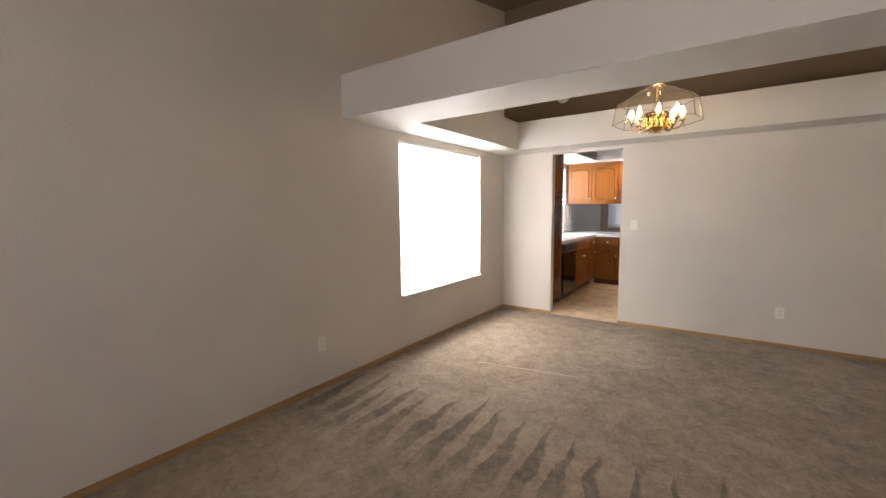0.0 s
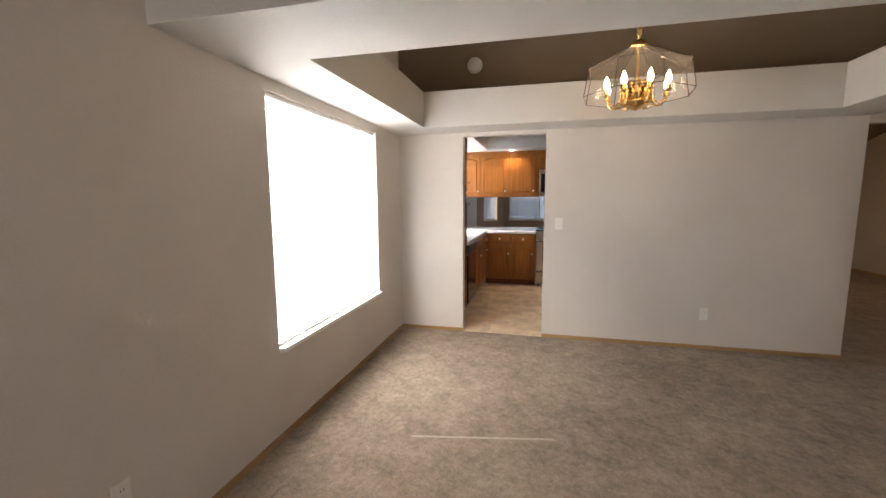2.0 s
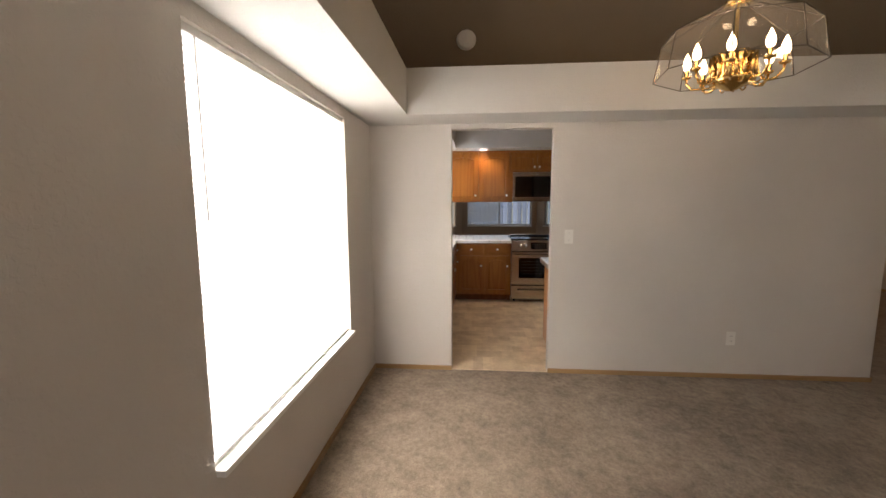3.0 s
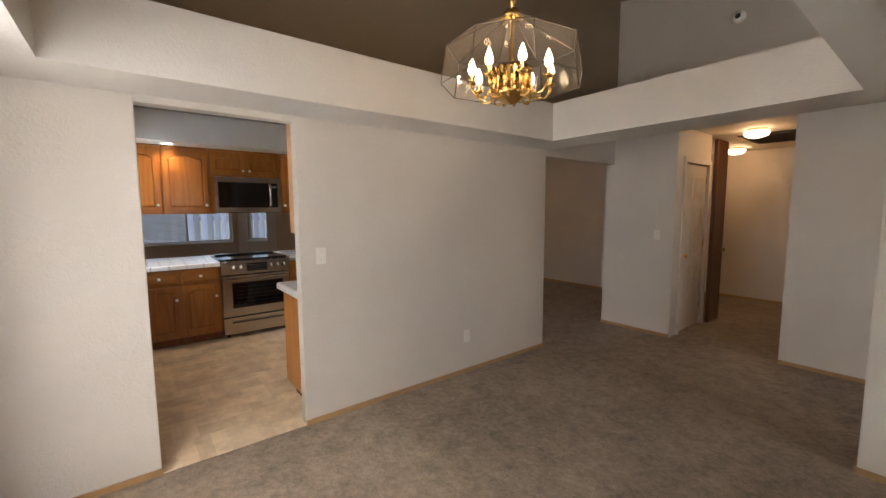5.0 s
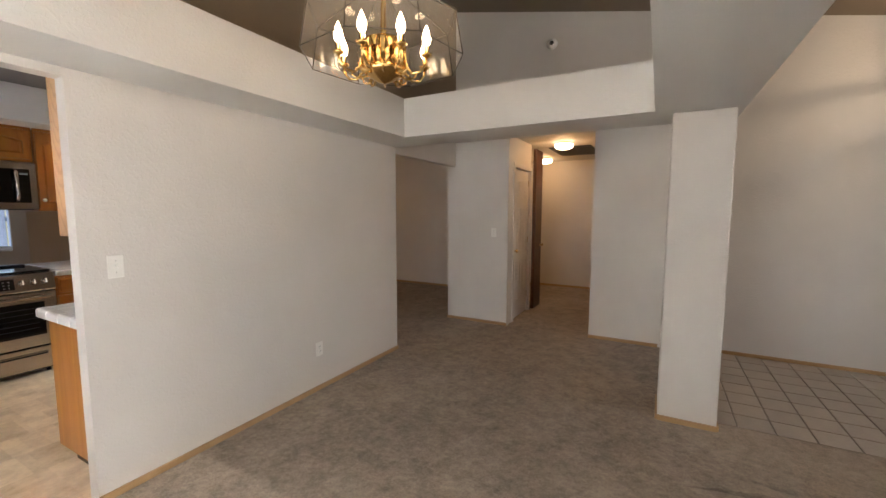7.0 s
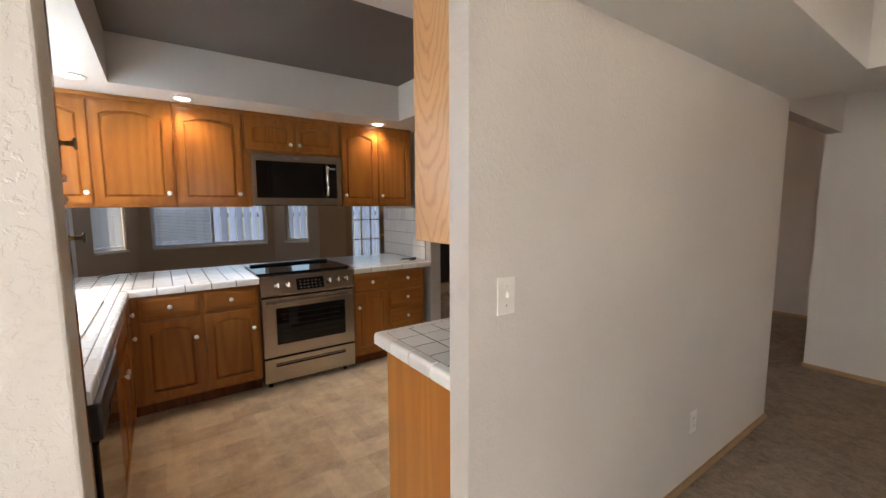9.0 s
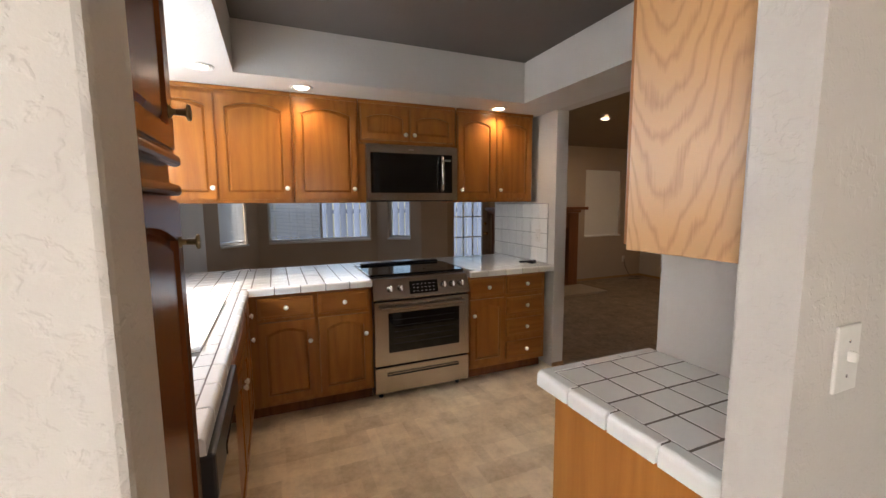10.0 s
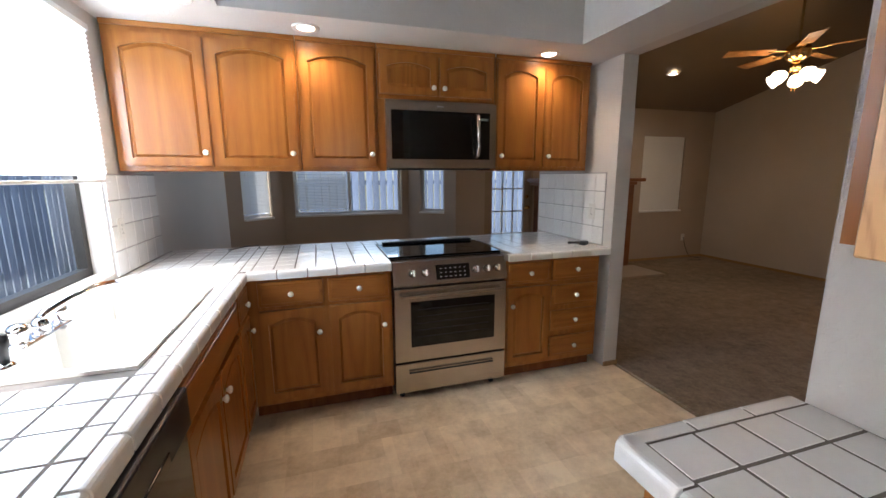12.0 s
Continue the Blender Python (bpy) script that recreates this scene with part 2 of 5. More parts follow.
def carpet_mat(name):
    """Cut pile: soft patches where it was walked on, brushed strokes, tufts and fibres."""
    m, t, b = principled(name)
    N, L = t.nodes, t.links
    co = N.new("ShaderNodeTexCoord")

    def layer(scale, detail, stretch, turn, weight, last, rough=0.6):
        mp = N.new("ShaderNodeMapping")
        mp.inputs["Scale"].default_value = stretch
        mp.inputs["Rotation"].default_value = (0, 0, radians(turn))
        L.new(co.outputs["Object"], mp.inputs["Vector"])
        n = N.new("ShaderNodeTexNoise")
        n.inputs["Scale"].default_value, n.inputs["Detail"].default_value, n.inputs["Roughness"].default_value = scale, detail, rough
        L.new(mp.outputs[0], n.inputs["Vector"])
        a = N.new("ShaderNodeMath")
        a.operation = 'MULTIPLY_ADD'
        a.inputs[1].default_value = weight
        L.new(n.outputs["Fac"], a.inputs[0])
        if last is None:
            a.inputs[2].default_value = 0
        else:
            L.new(last, a.inputs[2])
        return a.outputs[0]

    v = layer(1.2, 4, (1, 1, 1), 0, 0.20, None)
    v = layer(8.0, 6, (1.0, 0.9, 1), 12, 0.30, v, 0.68)
    v = layer(30.0, 4, (1, 0.8, 1), 20, 0.26, v, 0.7)
    v = layer(95.0, 3, (1, 1, 1), 0, 0.24, v, 0.8)

    def op(kind, a, c=0.0, d=0.0):
        n = N.new("ShaderNodeMath")
        n.operation = kind
        for i, x in enumerate((a, c, d)):
            if isinstance(x, (int, float)):
                n.inputs[i].default_value = x
            else:
                L.new(x, n.inputs[i])
        return n.outputs[0]

    def ease(x, lo, hi, to=1.0):
        n = N.new("ShaderNodeMapRange")
        n.interpolation_type = 'SMOOTHSTEP'
        n.inputs["From Min"].default_value, n.inputs["From Max"].default_value, n.inputs["To Max"].default_value = lo, hi, to
        L.new(x, n.inputs["Value"])
        return n.outputs[0]

    # wedge-shaped strokes left by the vacuum cleaner, each one narrowing to its far end
    sp = N.new("ShaderNodeSeparateXYZ")
    L.new(co.outputs["Object"], sp.inputs[0])
    sway = layer(2.2, 2, (1, 0.7, 1), 0, 1.0, None)
    edge = layer(14.0, 4, (1, 0.6, 1), 0, 1.0, None, 0.7)
    u = op('MULTIPLY_ADD', sway, 1.3, op('MULTIPLY', sp.outputs["X"], 5.6))
    saw = op('FRACT', op('MULTIPLY_ADD', edge, 0.30, u))
    wn = N.new("ShaderNodeTexWhiteNoise")
    wn.noise_dimensions = '1D'
    L.new(op('FLOOR', op('MULTIPLY_ADD', edge, 0.30, u)), wn.inputs["W"])
    end = op('MULTIPLY_ADD', wn.outputs["Value"], 0.30, 2.60)
    left = op('MULTIPLY', op('SUBTRACT', end, sp.outputs["Y"]), 1.25)
    wide = op('MINIMUM', op('MAXIMUM', left, 0.0), 0.62)
    dark = ease(op('SUBTRACT', wide, saw), -0.02, 0.10, 0.11)
    dark = op('MULTIPLY', dark, op('MULTIPLY', ease(sp.outputs["Y"], 1.7, 2.25), ease(sp.outputs["X"], 0.8, 0.3)))
    v = op('SUBTRACT', op('MULTIPLY_ADD', ease(sp.outputs["Y"], 3.0, 2.5), 0.03, v), dark)
    ramp = N.new("ShaderNodeValToRGB")
    ramp.color_ramp.elements[0].position, ramp.color_ramp.elements[1].position = 0.39, 0.60
    ramp.color_ramp.elements[0].color = (*CARPET_DARK, 1)
    ramp.color_ramp.elements[1].color = (*CARPET_LIGHT, 1)
    L.new(v, ramp.inputs["Fac"])
    L.new(ramp.outputs["Color"], b.inputs["Base Color"])
    b.inputs["Roughness"].default_value = 0.95
    b.inputs["Specular IOR Level"].default_value = 0.1
    b.inputs["Sheen Weight"].default_value = 0.1
    bp = N.new("ShaderNodeBump")
    bp.inputs["Strength"].default_value, bp.inputs["Distance"].default_value = 0.8, 0.018
    L.new(v, bp.inputs["Height"])
    L.new(bp.outputs[0], b.inputs["Normal"])
    return m


def vinyl_mat(name):
    """Mottled sheet vinyl in a stone pattern of irregular blocks."""
    m, t, b = principled(name)
    N, L = t.nodes, t.links
    co = N.new("ShaderNodeTexCoord")
    br = N.new("ShaderNodeTexBrick")
    br.inputs["Scale"].default_value = 1.0
    br.inputs["Brick Width"].default_value, br.inputs["Row Height"].default_value = 0.24, 0.15
    br.inputs["Mortar Size"].default_value = 0.0025
    br.inputs["Mortar Smooth"].default_value = 1.0
    br.inputs["Color1"].default_value, br.inputs["Color2"].default_value = (0.30, 0.30, 0.30, 1), (0.70, 0.70, 0.70, 1)
    br.inputs["Mortar"].default_value = (0.42, 0.42, 0.42, 1)
    L.new(co.outputs["Object"], br.inputs["Vector"])
    n = N.new("ShaderNodeTexNoise")
    n.inputs["Scale"].default_value, n.inputs["Detail"].default_value, n.inputs["Roughness"].default_value = 7, 7, 0.65
    L.new(co.outputs["Object"], n.inputs["Vector"])
    b2 = N.new("ShaderNodeTexBrick")
    b2.offset, b2.squash, b2.squash_frequency = 0.37, 0.6, 3
    b2.inputs["Scale"].default_value = 1.0
    b2.inputs["Brick Width"].default_value, b2.inputs["Row Height"].default_value = 0.15, 0.30
    b2.inputs["Mortar Size"].default_value = 0.0
    b2.inputs["Color1"].default_value, b2.inputs["Color2"].default_value = (0.0, 0.0, 0.0, 1), (1.0, 1.0, 1.0, 1)
    L.new(co.outputs["Object"], b2.inputs["Vector"])
    n3 = N.new("ShaderNodeTexNoise")
    n3.inputs["Scale"].default_value, n3.inputs["Detail"].default_value, n3.inputs["Roughness"].default_value = 45, 4, 0.7
    L.new(co.outputs["Object"], n3.inputs["Vector"])

    def add(value, weight, last):
        a = N.new("ShaderNodeMath")
        a.operation = 'MULTIPLY_ADD'
        a.inputs[1].default_value = weight
        L.new(value, a.inputs[0])
        L.new(last, a.inputs[2])
        return a

    mx = N.new("ShaderNodeMath")
    mx.operation = 'MULTIPLY'
    mx.inputs[1].default_value = 0.85
    L.new(n.outputs["Fac"], mx.inputs[0])
    mx = add(br.outputs["Color"], 0.42, mx.outputs[0])
    mx = add(b2.outputs["Color"], 0.16, mx.outputs[0])
    mx = add(n3.outputs["Fac"], 0.22, mx.outputs[0])
    ramp = N.new("ShaderNodeValToRGB")
    ramp.color_ramp.elements[0].position, ramp.color_ramp.elements[1].position = 0.55, 1.0
    ramp.color_ramp.elements[0].color, ramp.color_ramp.elements[1].color = (0.50, 0.36, 0.215, 1), (0.86, 0.705, 0.495, 1)
    L.new(mx.outputs[0], ramp.inputs["Fac"])
    L.new(ramp.outputs["Color"], b.inputs["Base Color"])
    b.inputs["Roughness"].default_value = 0.42
    bp = N.new("ShaderNodeBump")
    bp.inputs["Strength"].default_value, bp.inputs["Distance"].default_value = 0.15, 0.002
    L.new(n.outputs["Fac"], bp.inputs["Height"])
    L.new(bp.outputs[0], b.inputs["Normal"])
    return m


M_WALL = plaster("wall_paint", (0.58, 0.535, 0.485), 0.27)
M_TAN = plaster("tan_paint", (0.44, 0.355, 0.275), 0.25)
M_SOFFIT = plaster("soffit_paint", (0.64, 0.615, 0.575), 0.22)
M_BROWN = plaster("brown_paint", (0.225, 0.17, 0.113), 0.2)
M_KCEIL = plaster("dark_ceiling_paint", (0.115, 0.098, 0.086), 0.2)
M_CARPET = carpet_mat("carpet")
M_VINYL = vinyl_mat("vinyl")
M_BASE = oak("baseboard_oak", (0.40, 0.245, 0.11), (0.30, 0.175, 0.075), 'x', 0.45, 4)
M_OAK = oak("oak_upright", (0.37, 0.140, 0.026), (0.26, 0.087, 0.0145), 'z')
M_OAK_X = oak("oak_across", (0.37, 0.140, 0.026), (0.26, 0.087, 0.0145), 'x')
M_PALE_OAK = oak("pale_oak", (0.52, 0.275, 0.10), (0.36, 0.165, 0.05), 'z', 0.35)
M_HONEY = oak("honey_oak_side", (0.50, 0.205, 0.045), (0.40, 0.145, 0.030), 'z', 0.35)
# paler than the lower side panel: window glare is put into the colour
M_VENEER = cathedral_oak("glare_paled_oak_veneer", (0.60, 0.33, 0.135), (0.45, 0.225, 0.085))
# darker copy of the cabinet oak, with shade put into the colour
M_SHADE_OAK = oak("shade_toned_oak", (0.20, 0.066, 0.020), (0.12, 0.036, 0.011), 'z', 0.25)
M_TILE = surface("white_glazed_tile", (0.86, 0.84, 0.80), 0.20, vary=0.03, scale=5, bump=0.05, bump_scale=18, per_object=0.02, coat=0.3)
M_GROUT = surface("grey_grout", (0.17, 0.145, 0.125), 0.9, vary=0.15, scale=12)
M_FLOOR_TILE = surface("beige_floor_tile", (0.36, 0.30, 0.235), 0.35, vary=0.10, scale=9, bump=0.1, bump_scale=30, per_object=0.06)
M_STEEL = surface("brushed_steel", (0.52, 0.475, 0.43), 0.27, 1.0, vary=0.06, scale=3, fine=90, stretch=(1, 1, 18), bump=0.03, bump_scale=90)
M_BLACK_GLASS = surface("black_glass", (0.006, 0.006, 0.007), 0.05, vary=0.1)
M_BLACK = surface("black_plastic", (0.018, 0.018, 0.020), 0.35, vary=0.15)
M_CHROME = surface("chrome", (0.80, 0.80, 0.82), 0.08, 1.0, vary=0.02)
M_BRASS = surface("polished_brass", (0.78, 0.52, 0.20), 0.18, 1.0, vary=0.06)
M_DARK_BRASS = surface("aged_brass", (0.34, 0.25, 0.13), 0.32, 1.0, vary=0.12)
M_WHITE = surface("white_plastic", (0.78, 0.77, 0.74), 0.4, vary=0.03)
M_SEAM = surface("pale_seam", (0.42, 0.35, 0.27), 0.9, vary=0.2, scale=30)
M_PLATE = surface("almond_plastic", (0.70, 0.67, 0.615), 0.4, vary=0.03)
M_TRIM = surface("white_trim_paint", (0.74, 0.73, 0.70), 0.4, vary=0.04, scale=2)
M_CERAMIC = surface("white_ceramic", (0.85, 0.83, 0.78), 0.15, vary=0.03, coat=0.4)
M_SLAT = slat_mat("blind_slat", (0.86, 0.87, 0.86))
M_PANE = clear_pane("window_pane", (0.95, 0.97, 0.98), 0.015, 0.4)
M_SHADE = hazed_glass("lamp_glass")
M_DARKFRAME = surface("dark_aluminium", (0.035, 0.032, 0.03), 0.4, 0.6, vary=0.1)
# blue of sky-lit shade is put into both fence colours
M_FENCE = surface("shade_blue_fence_wood", (0.21, 0.25, 0.33), 0.85, vary=0.3, scale=5, stretch=(6, 6, 0.6), per_object=0.2)
M_FENCE_BACK = surface("shade_blue_back_fence_wood", (0.20, 0.24, 0.33), 0.85, vary=0.35, scale=5, stretch=(6, 6, 0.6), per_object=0.35)
M_GROUND = surface("dry_lawn", (0.16, 0.155, 0.09), 0.95, vary=0.35, scale=2, bump=0.6, bump_scale=30, dist=0.03)
M_CONCRETE = surface("pale_concrete", (0.48, 0.46, 0.42), 0.85, vary=0.12, scale=3, bump=0.2, bump_scale=60)
M_BRONZE = surface("dark_bronze", (0.10, 0.075, 0.05), 0.4, 0.8, vary=0.1)
M_BULB = glow("flame_bulb", (1.0, 0.74, 0.45), 9)
M_LAMPGLASS = glow("lit_frosted_glass", (1.0, 0.76, 0.50), 6)
M_RECESS = glow("lit_recessed_lens", (1.0, 0.82, 0.62), 9)
M_BRICK = surface("dark_red_mantel_wood", (0.20, 0.075, 0.03), 0.35, vary=0.2, scale=4, stretch=(6, 6, 0.5))
M_DOORPAINT = surface("door_paint", (0.58, 0.54, 0.50), 0.4, vary=0.04, scale=3)
M_TANDOOR = surface("tan_door_paint", (0.33, 0.25, 0.18), 0.45, vary=0.05, scale=3)
M_DARKWOOD = oak("dark_brown_panel_wood", (0.10, 0.035, 0.014), (0.055, 0.018, 0.008), 'z', 0.35)

# ---- mesh helpers ----


def box(bm, x0, x1, y0, y1, z0, z1, top=None, bottom=None):
    """An upright block; top and bottom may give a height for each (x, y)."""
    vs = []
    for z, fn in ((z0, bottom), (z1, top)):
        for x, y in ((x0, y0), (x1, y0), (x1, y1), (x0, y1)):
            vs.append(bm.verts.new((x, y, fn(x, y) if fn else z)))
    for f in ((3, 2, 1, 0), (4, 5, 6, 7), (0, 1, 5, 4), (1, 2, 6, 5), (2, 3, 7, 6), (3, 0, 4, 7)):
        bm.faces.new([vs[i] for i in f])
    return vs


def bevelled(bm, width, segs=2):
    bmesh.ops.bevel(bm, geom=list(bm.edges), offset=width, segments=segs, profile=0.5, affect='EDGES', clamp_overlap=True)
    return bm


def bbox(x0, x1, y0, y1, z0, z1, bev=0.0, segs=2):
    bm = bmesh.new()
    box(bm, x0, x1, y0, y1, z0, z1)
    if bev:
        bevelled(bm, bev, segs)
    return bm


def lathe(profile, n=24, axis='z', at=(0, 0, 0)):
    """A turned body from (radius, height) pairs."""
    bm = bmesh.new()
    rings = []
    for r, h in profile:
        ring = []
        for i in range(n):
            a = 2 * math.pi * i / n
            c, s = r * math.cos(a), r * math.sin(a)
            p = {'z': (c, s, h), 'y': (c, h, s), 'x': (h, c, s)}[axis]
            ring.append(bm.verts.new(Vector(p) + Vector(at)))
        rings.append(ring)
    for a, b in zip(rings, rings[1:]):
        for i in range(n):
            bm.faces.new((a[i], a[(i + 1) % n], b[(i + 1) % n], b[i]))
    for ring in (rings[0], rings[-1]):
        bm.faces.new(ring)
    bmesh.ops.recalc_face_normals(bm, faces=bm.faces)
    for f in bm.faces:
        f.smooth = True
    return bm


def tube(points, radius, n=8):
    """A round bar along a line of points."""
    bm = bmesh.new()
    pts = [Vector(p) for p in points]
    rings = []
    for i, p in enumerate(pts):
        d = (pts[min(i + 1, len(pts) - 1)] - pts[max(i - 1, 0)]).normalized()
        u = d.cross(Vector((0, 0, 1)))
        if u.length < 0.05:
            u = d.cross(Vector((1, 0, 0)))
        u.normalize()
        w = d.cross(u)
        rr = radius[i] if isinstance(radius, (list, tuple)) else radius
        rings.append([bm.verts.new(p + rr * (math.cos(2 * math.pi * k / n) * u + math.sin(2 * math.pi * k / n) * w)) for k in range(n)])
    for a, b in zip(rings, rings[1:]):
        for k in range(n):
            bm.faces.new((a[k], a[(k + 1) % n], b[(k + 1) % n], b[k]))
    bm.faces.new(rings[0])
    bm.faces.new(rings[-1])
    bmesh.ops.recalc_face_normals(bm, faces=bm.faces)
    for f in bm.faces:
        f.smooth = True
    return bm


def mesh_of(name, bm, material, recalc=True):
    if recalc:
        bmesh.ops.recalc_face_normals(bm, faces=bm.faces)
    me = bpy.data.meshes.new(name)
    bm.to_mesh(me)
    bm.free()
    me.materials.append(material)
    return me


def solid(name, bm, material, kind="", label="", category="", group=""):
    return tagged(new(name, mesh_of(name, bm, material)), label, category, group, kind)


def part(name, bm, material, parent, label="", at=None):
    ob = new(name, mesh_of(name, bm, material))
    ob.parent = parent
    if at is not None:
        ob.matrix_basis = at
    return tagged(ob, label)


def shared(name, me, parent, m, label=""):
    ob = new(name, me)
    ob.parent = parent
    ob.matrix_basis = m
    return tagged(ob, label)


def thing(name, label, category, group="", at=(0, 0, 0), rz=0, kind=""):
    ob = new(name)
    ob.empty_display_size = 0.1
    ob.matrix_basis = pose(*at, 0, 0, rz)
    return tagged(ob, label, category, group, kind)

# ---- setting ----
XL, XR, YB, YB2 = -2.715, 2.785, 5.40, 5.495
SOF, TOP = 2.113, 2.44              # dining soffit: underside and shelf top
K_SOF, K_CEIL = 2.22, 2.52          # kitchen soffit and ceiling


def vault(x, y):
    return 3.99 - 0.215 * (5.4 - y)


def vault_far(x, y):
    return 2.46 + 0.263 * (10.85 - y)


def wall_along_y(bm, x0, x1, y0, y1, top, holes=()):
    """A wall along y with rectangular openings (y0, y1, z0, z1)."""
    y = y0
    for a, b, c, d in sorted(holes):
        if a > y:
            box(bm, x0, x1, y, a, 0, 0, top=top)
        if c > 0:
            box(bm, x0, x1, a, b, 0, c)
        box(bm, x0, x1, a, b, d, 0, top=top)
        y = b
    if y1 > y:
        box(bm, x0, x1, y, y1, 0, 0, top=top)


def wall_along_x(bm, y0, y1, x0, x1, z1, holes=()):
    x = x0
    for a, b, c, d in sorted(holes):
        if a > x:
            box(bm, x, a, y0, y1, 0, z1)
        if c > 0:
            box(bm, a, b, y0, y1, 0, c)
        if d < z1:
            box(bm, a, b, y0, y1, d, z1)
        x = b
    if x1 > x:
        box(bm, x, x1, y0, y1, 0, z1)


def flat(z):
    return lambda x, y: z


# floors
bm = bmesh.new()
box(bm, XL, 1.22, -1.6, YB, -0.12, 0)
box(bm, 1.22, 2.90, 2.565, YB, -0.12, 0)
box(bm, 1.22, 2.90, -1.6, 0.25, -0.12, 0)
box(bm, 2.90, 6.1, 3.4, 5.41, -0.12, 0)
box(bm, 0.40, 4.8, YB, 10.85, -0.12, 0)
box(bm, -0.66, 0.40, YB, 6.2, -0.12, 0)
solid("floor_carpet", bm, M_CARPET, "structure", "grey-brown cut-pile carpet with worn vacuum tracks", "carpet")
bm = bmesh.new()
box(bm, XL, -0.66, YB, 6.2, -0.12, 0.004)
box(bm, XL, 0.40, 6.2, 11.3, -0.12, 0.004)
solid("floor_vinyl", bm, M_VINYL, "structure", "beige mottled stone-pattern sheet vinyl floor", "floor")
floor_tile = solid("floor_tile_bed", bbox(1.22, 2.90, 0.25, 2.565, -0.12, -0.006), M_GROUT, "structure", "square beige ceramic floor tiles with grey grout", "tile floor")
seam = solid("carpet_seam_trim", bbox(0, 0.86, -0.007, 0.007, -0.002, 0.003, 0.001, 1), M_SEAM, "structure", "thin pale seam line in the carpet", "trim")
seam.matrix_basis = pose(-1.96, 3.405, 0.0, 0, 0, 10.8)
solid("threshold_strip", bbox(0.385, 0.415, 6.2, 7.84, 0.0, 0.010, 0.003), M_STEEL, "structure", "thin metal carpet edge strip", "trim")

# walls
bm = bmesh.new()
WIN_D = (3.22, 4.748, 0.557, 2.045)
WIN_K = (6.45, 7.915, 0.945, 2.12)
wall_along_y(bm, XL - 0.15, XL, -1.6, 5.45, vault, [WIN_D])
wall_along_y(bm, XL - 0.15, XL, 5.45, 10.75, flat(2.6), [WIN_K])
solid("wall_west", bm, M_WALL, "structure", "greige painted textured drywall wall with two windows", "wall")

DOOR_X = (-2.022, -1.19)
bm = bmesh.new()
wall_along_x(bm, YB, YB2, XL, 1.412, TOP, [(DOOR_X[0], DOOR_X[1], 0, 2.075)])
box(bm, 1.412, XR, YB, YB2, 2.05, TOP)
bevel_edges = [e for e in bm.edges if abs(e.verts[0].co.z - e.verts[1].co.z) > 1.0
               and min(abs(e.verts[0].co.x - v) for v in (DOOR_X[0], DOOR_X[1], 1.412)) < 1e-4 and e.verts[0].co.z < 0.1]
bmesh.ops.bevel(bm, geom=bevel_edges, offset=0.007, segments=2, profile=0.5, affect='EDGES')
solid("wall_partition", bm, M_WALL, "structure", "greige textured partition wall with a cased-free doorway", "wall")
solid("wall_partition_upper", (lambda b: (box(b, XL, XR, YB, YB2, TOP, 4, top=flat(4.02)), b)[1])(bmesh.new()), M_BROWN, "structure", "brown painted wall above the plant shelf", "wall")

bm = bmesh.new()
wall_along_y(bm, XR, XR + 0.115, 2.55, 5.51, vault, [(3.662, 4.663, 0, 2.41)])
solid("wall_east", bm, M_WALL, "structure", "greige wall with an opening into the hall", "wall")
solid("wall_entry", (lambda b: (wall_along_y(b, 2.90, 3.02, -1.6, 2.55, vault), b)[1])(bmesh.new()), M_WALL, "structure", "greige wall beside the tiled entry", "wall")
bm = bmesh.new()
# hole added in this unseen wall to let the living room fill in
wall_along_x(bm, -1.72, -1.6, XL - 0.15, 3.02, 2.49, [(-1.1, 1.1, 1.3, 2.3)])
solid("wall_south", bm, M_WALL, "structure", "greige end wall of the living room", "wall")

# hall
bm = bmesh.new()
wall_along_x(bm, 4.663, 4.763, XR + 0.115, 3.76, 2.41, [(3.02, 3.71, 0, 2.03)])
box(bm, 3.66, 3.76, 4.763, 5.41, 0, 2.41)
solid("wall_hall_closet", bm, M_WALL, "structure", "hall closet wall", "wall")
solid("wall_hall_south", bbox(XR + 0.115, 5.9, 3.54, 3.662, 0, 2.41), M_WALL, "structure", "hall side wall", "wall")
solid("wall_hall_end", bbox(5.85, 5.97, 3.662, 5.41, 0, 2.41), M_WALL, "structure", "hall end wall", "wall")
bm = bmesh.new()
box(bm, XR + 0.115, 5.97, 3.54, 5.41, 2.41, 2.5)
solid("ceiling_hall", bm, M_WALL, "structure", "low hall ceiling", "ceiling")

# family room
bm = bmesh.new()
box(bm, XR + 0.115, 6.0, 5.41, 5.51, 0, 2.4)
box(bm, XR + 0.115, 4.92, 5.41, 5.51, 2.4, 4.0)
# unseen filler behind the upper wall, added against the sun leak
box(bm, XL, XR, YB2, 5.51, 2.63, 4.12)
solid("wall_family_south", bm, M_WALL, "structure", "family room wall", "wall")
solid("wall_family_east", (lambda b: (wall_along_y(b, 4.8, 4.92, 5.51, 10.97, vault_far), b)[1])(bmesh.new()), M_WALL, "structure", "family room gable wall", "wall")
bm = bmesh.new()
wall_along_x(bm, 10.85, 10.97, 0.16, 4.8, 2.46, [(0.60, 1.37, 0, 2.06), (3.36, 4.22, 0.84, 2.05)])
solid("wall_north", bm, M_TAN, "structure", "tan rear wall with a glazed door and a window", "wall")
bm = bmesh.new()
box(bm, 0.295, 0.413, 7.845, 8.86, 0, K_SOF)
box(bm, 0.295, 0.413, YB2, 10.85, K_SOF, 3, top=vault_far)
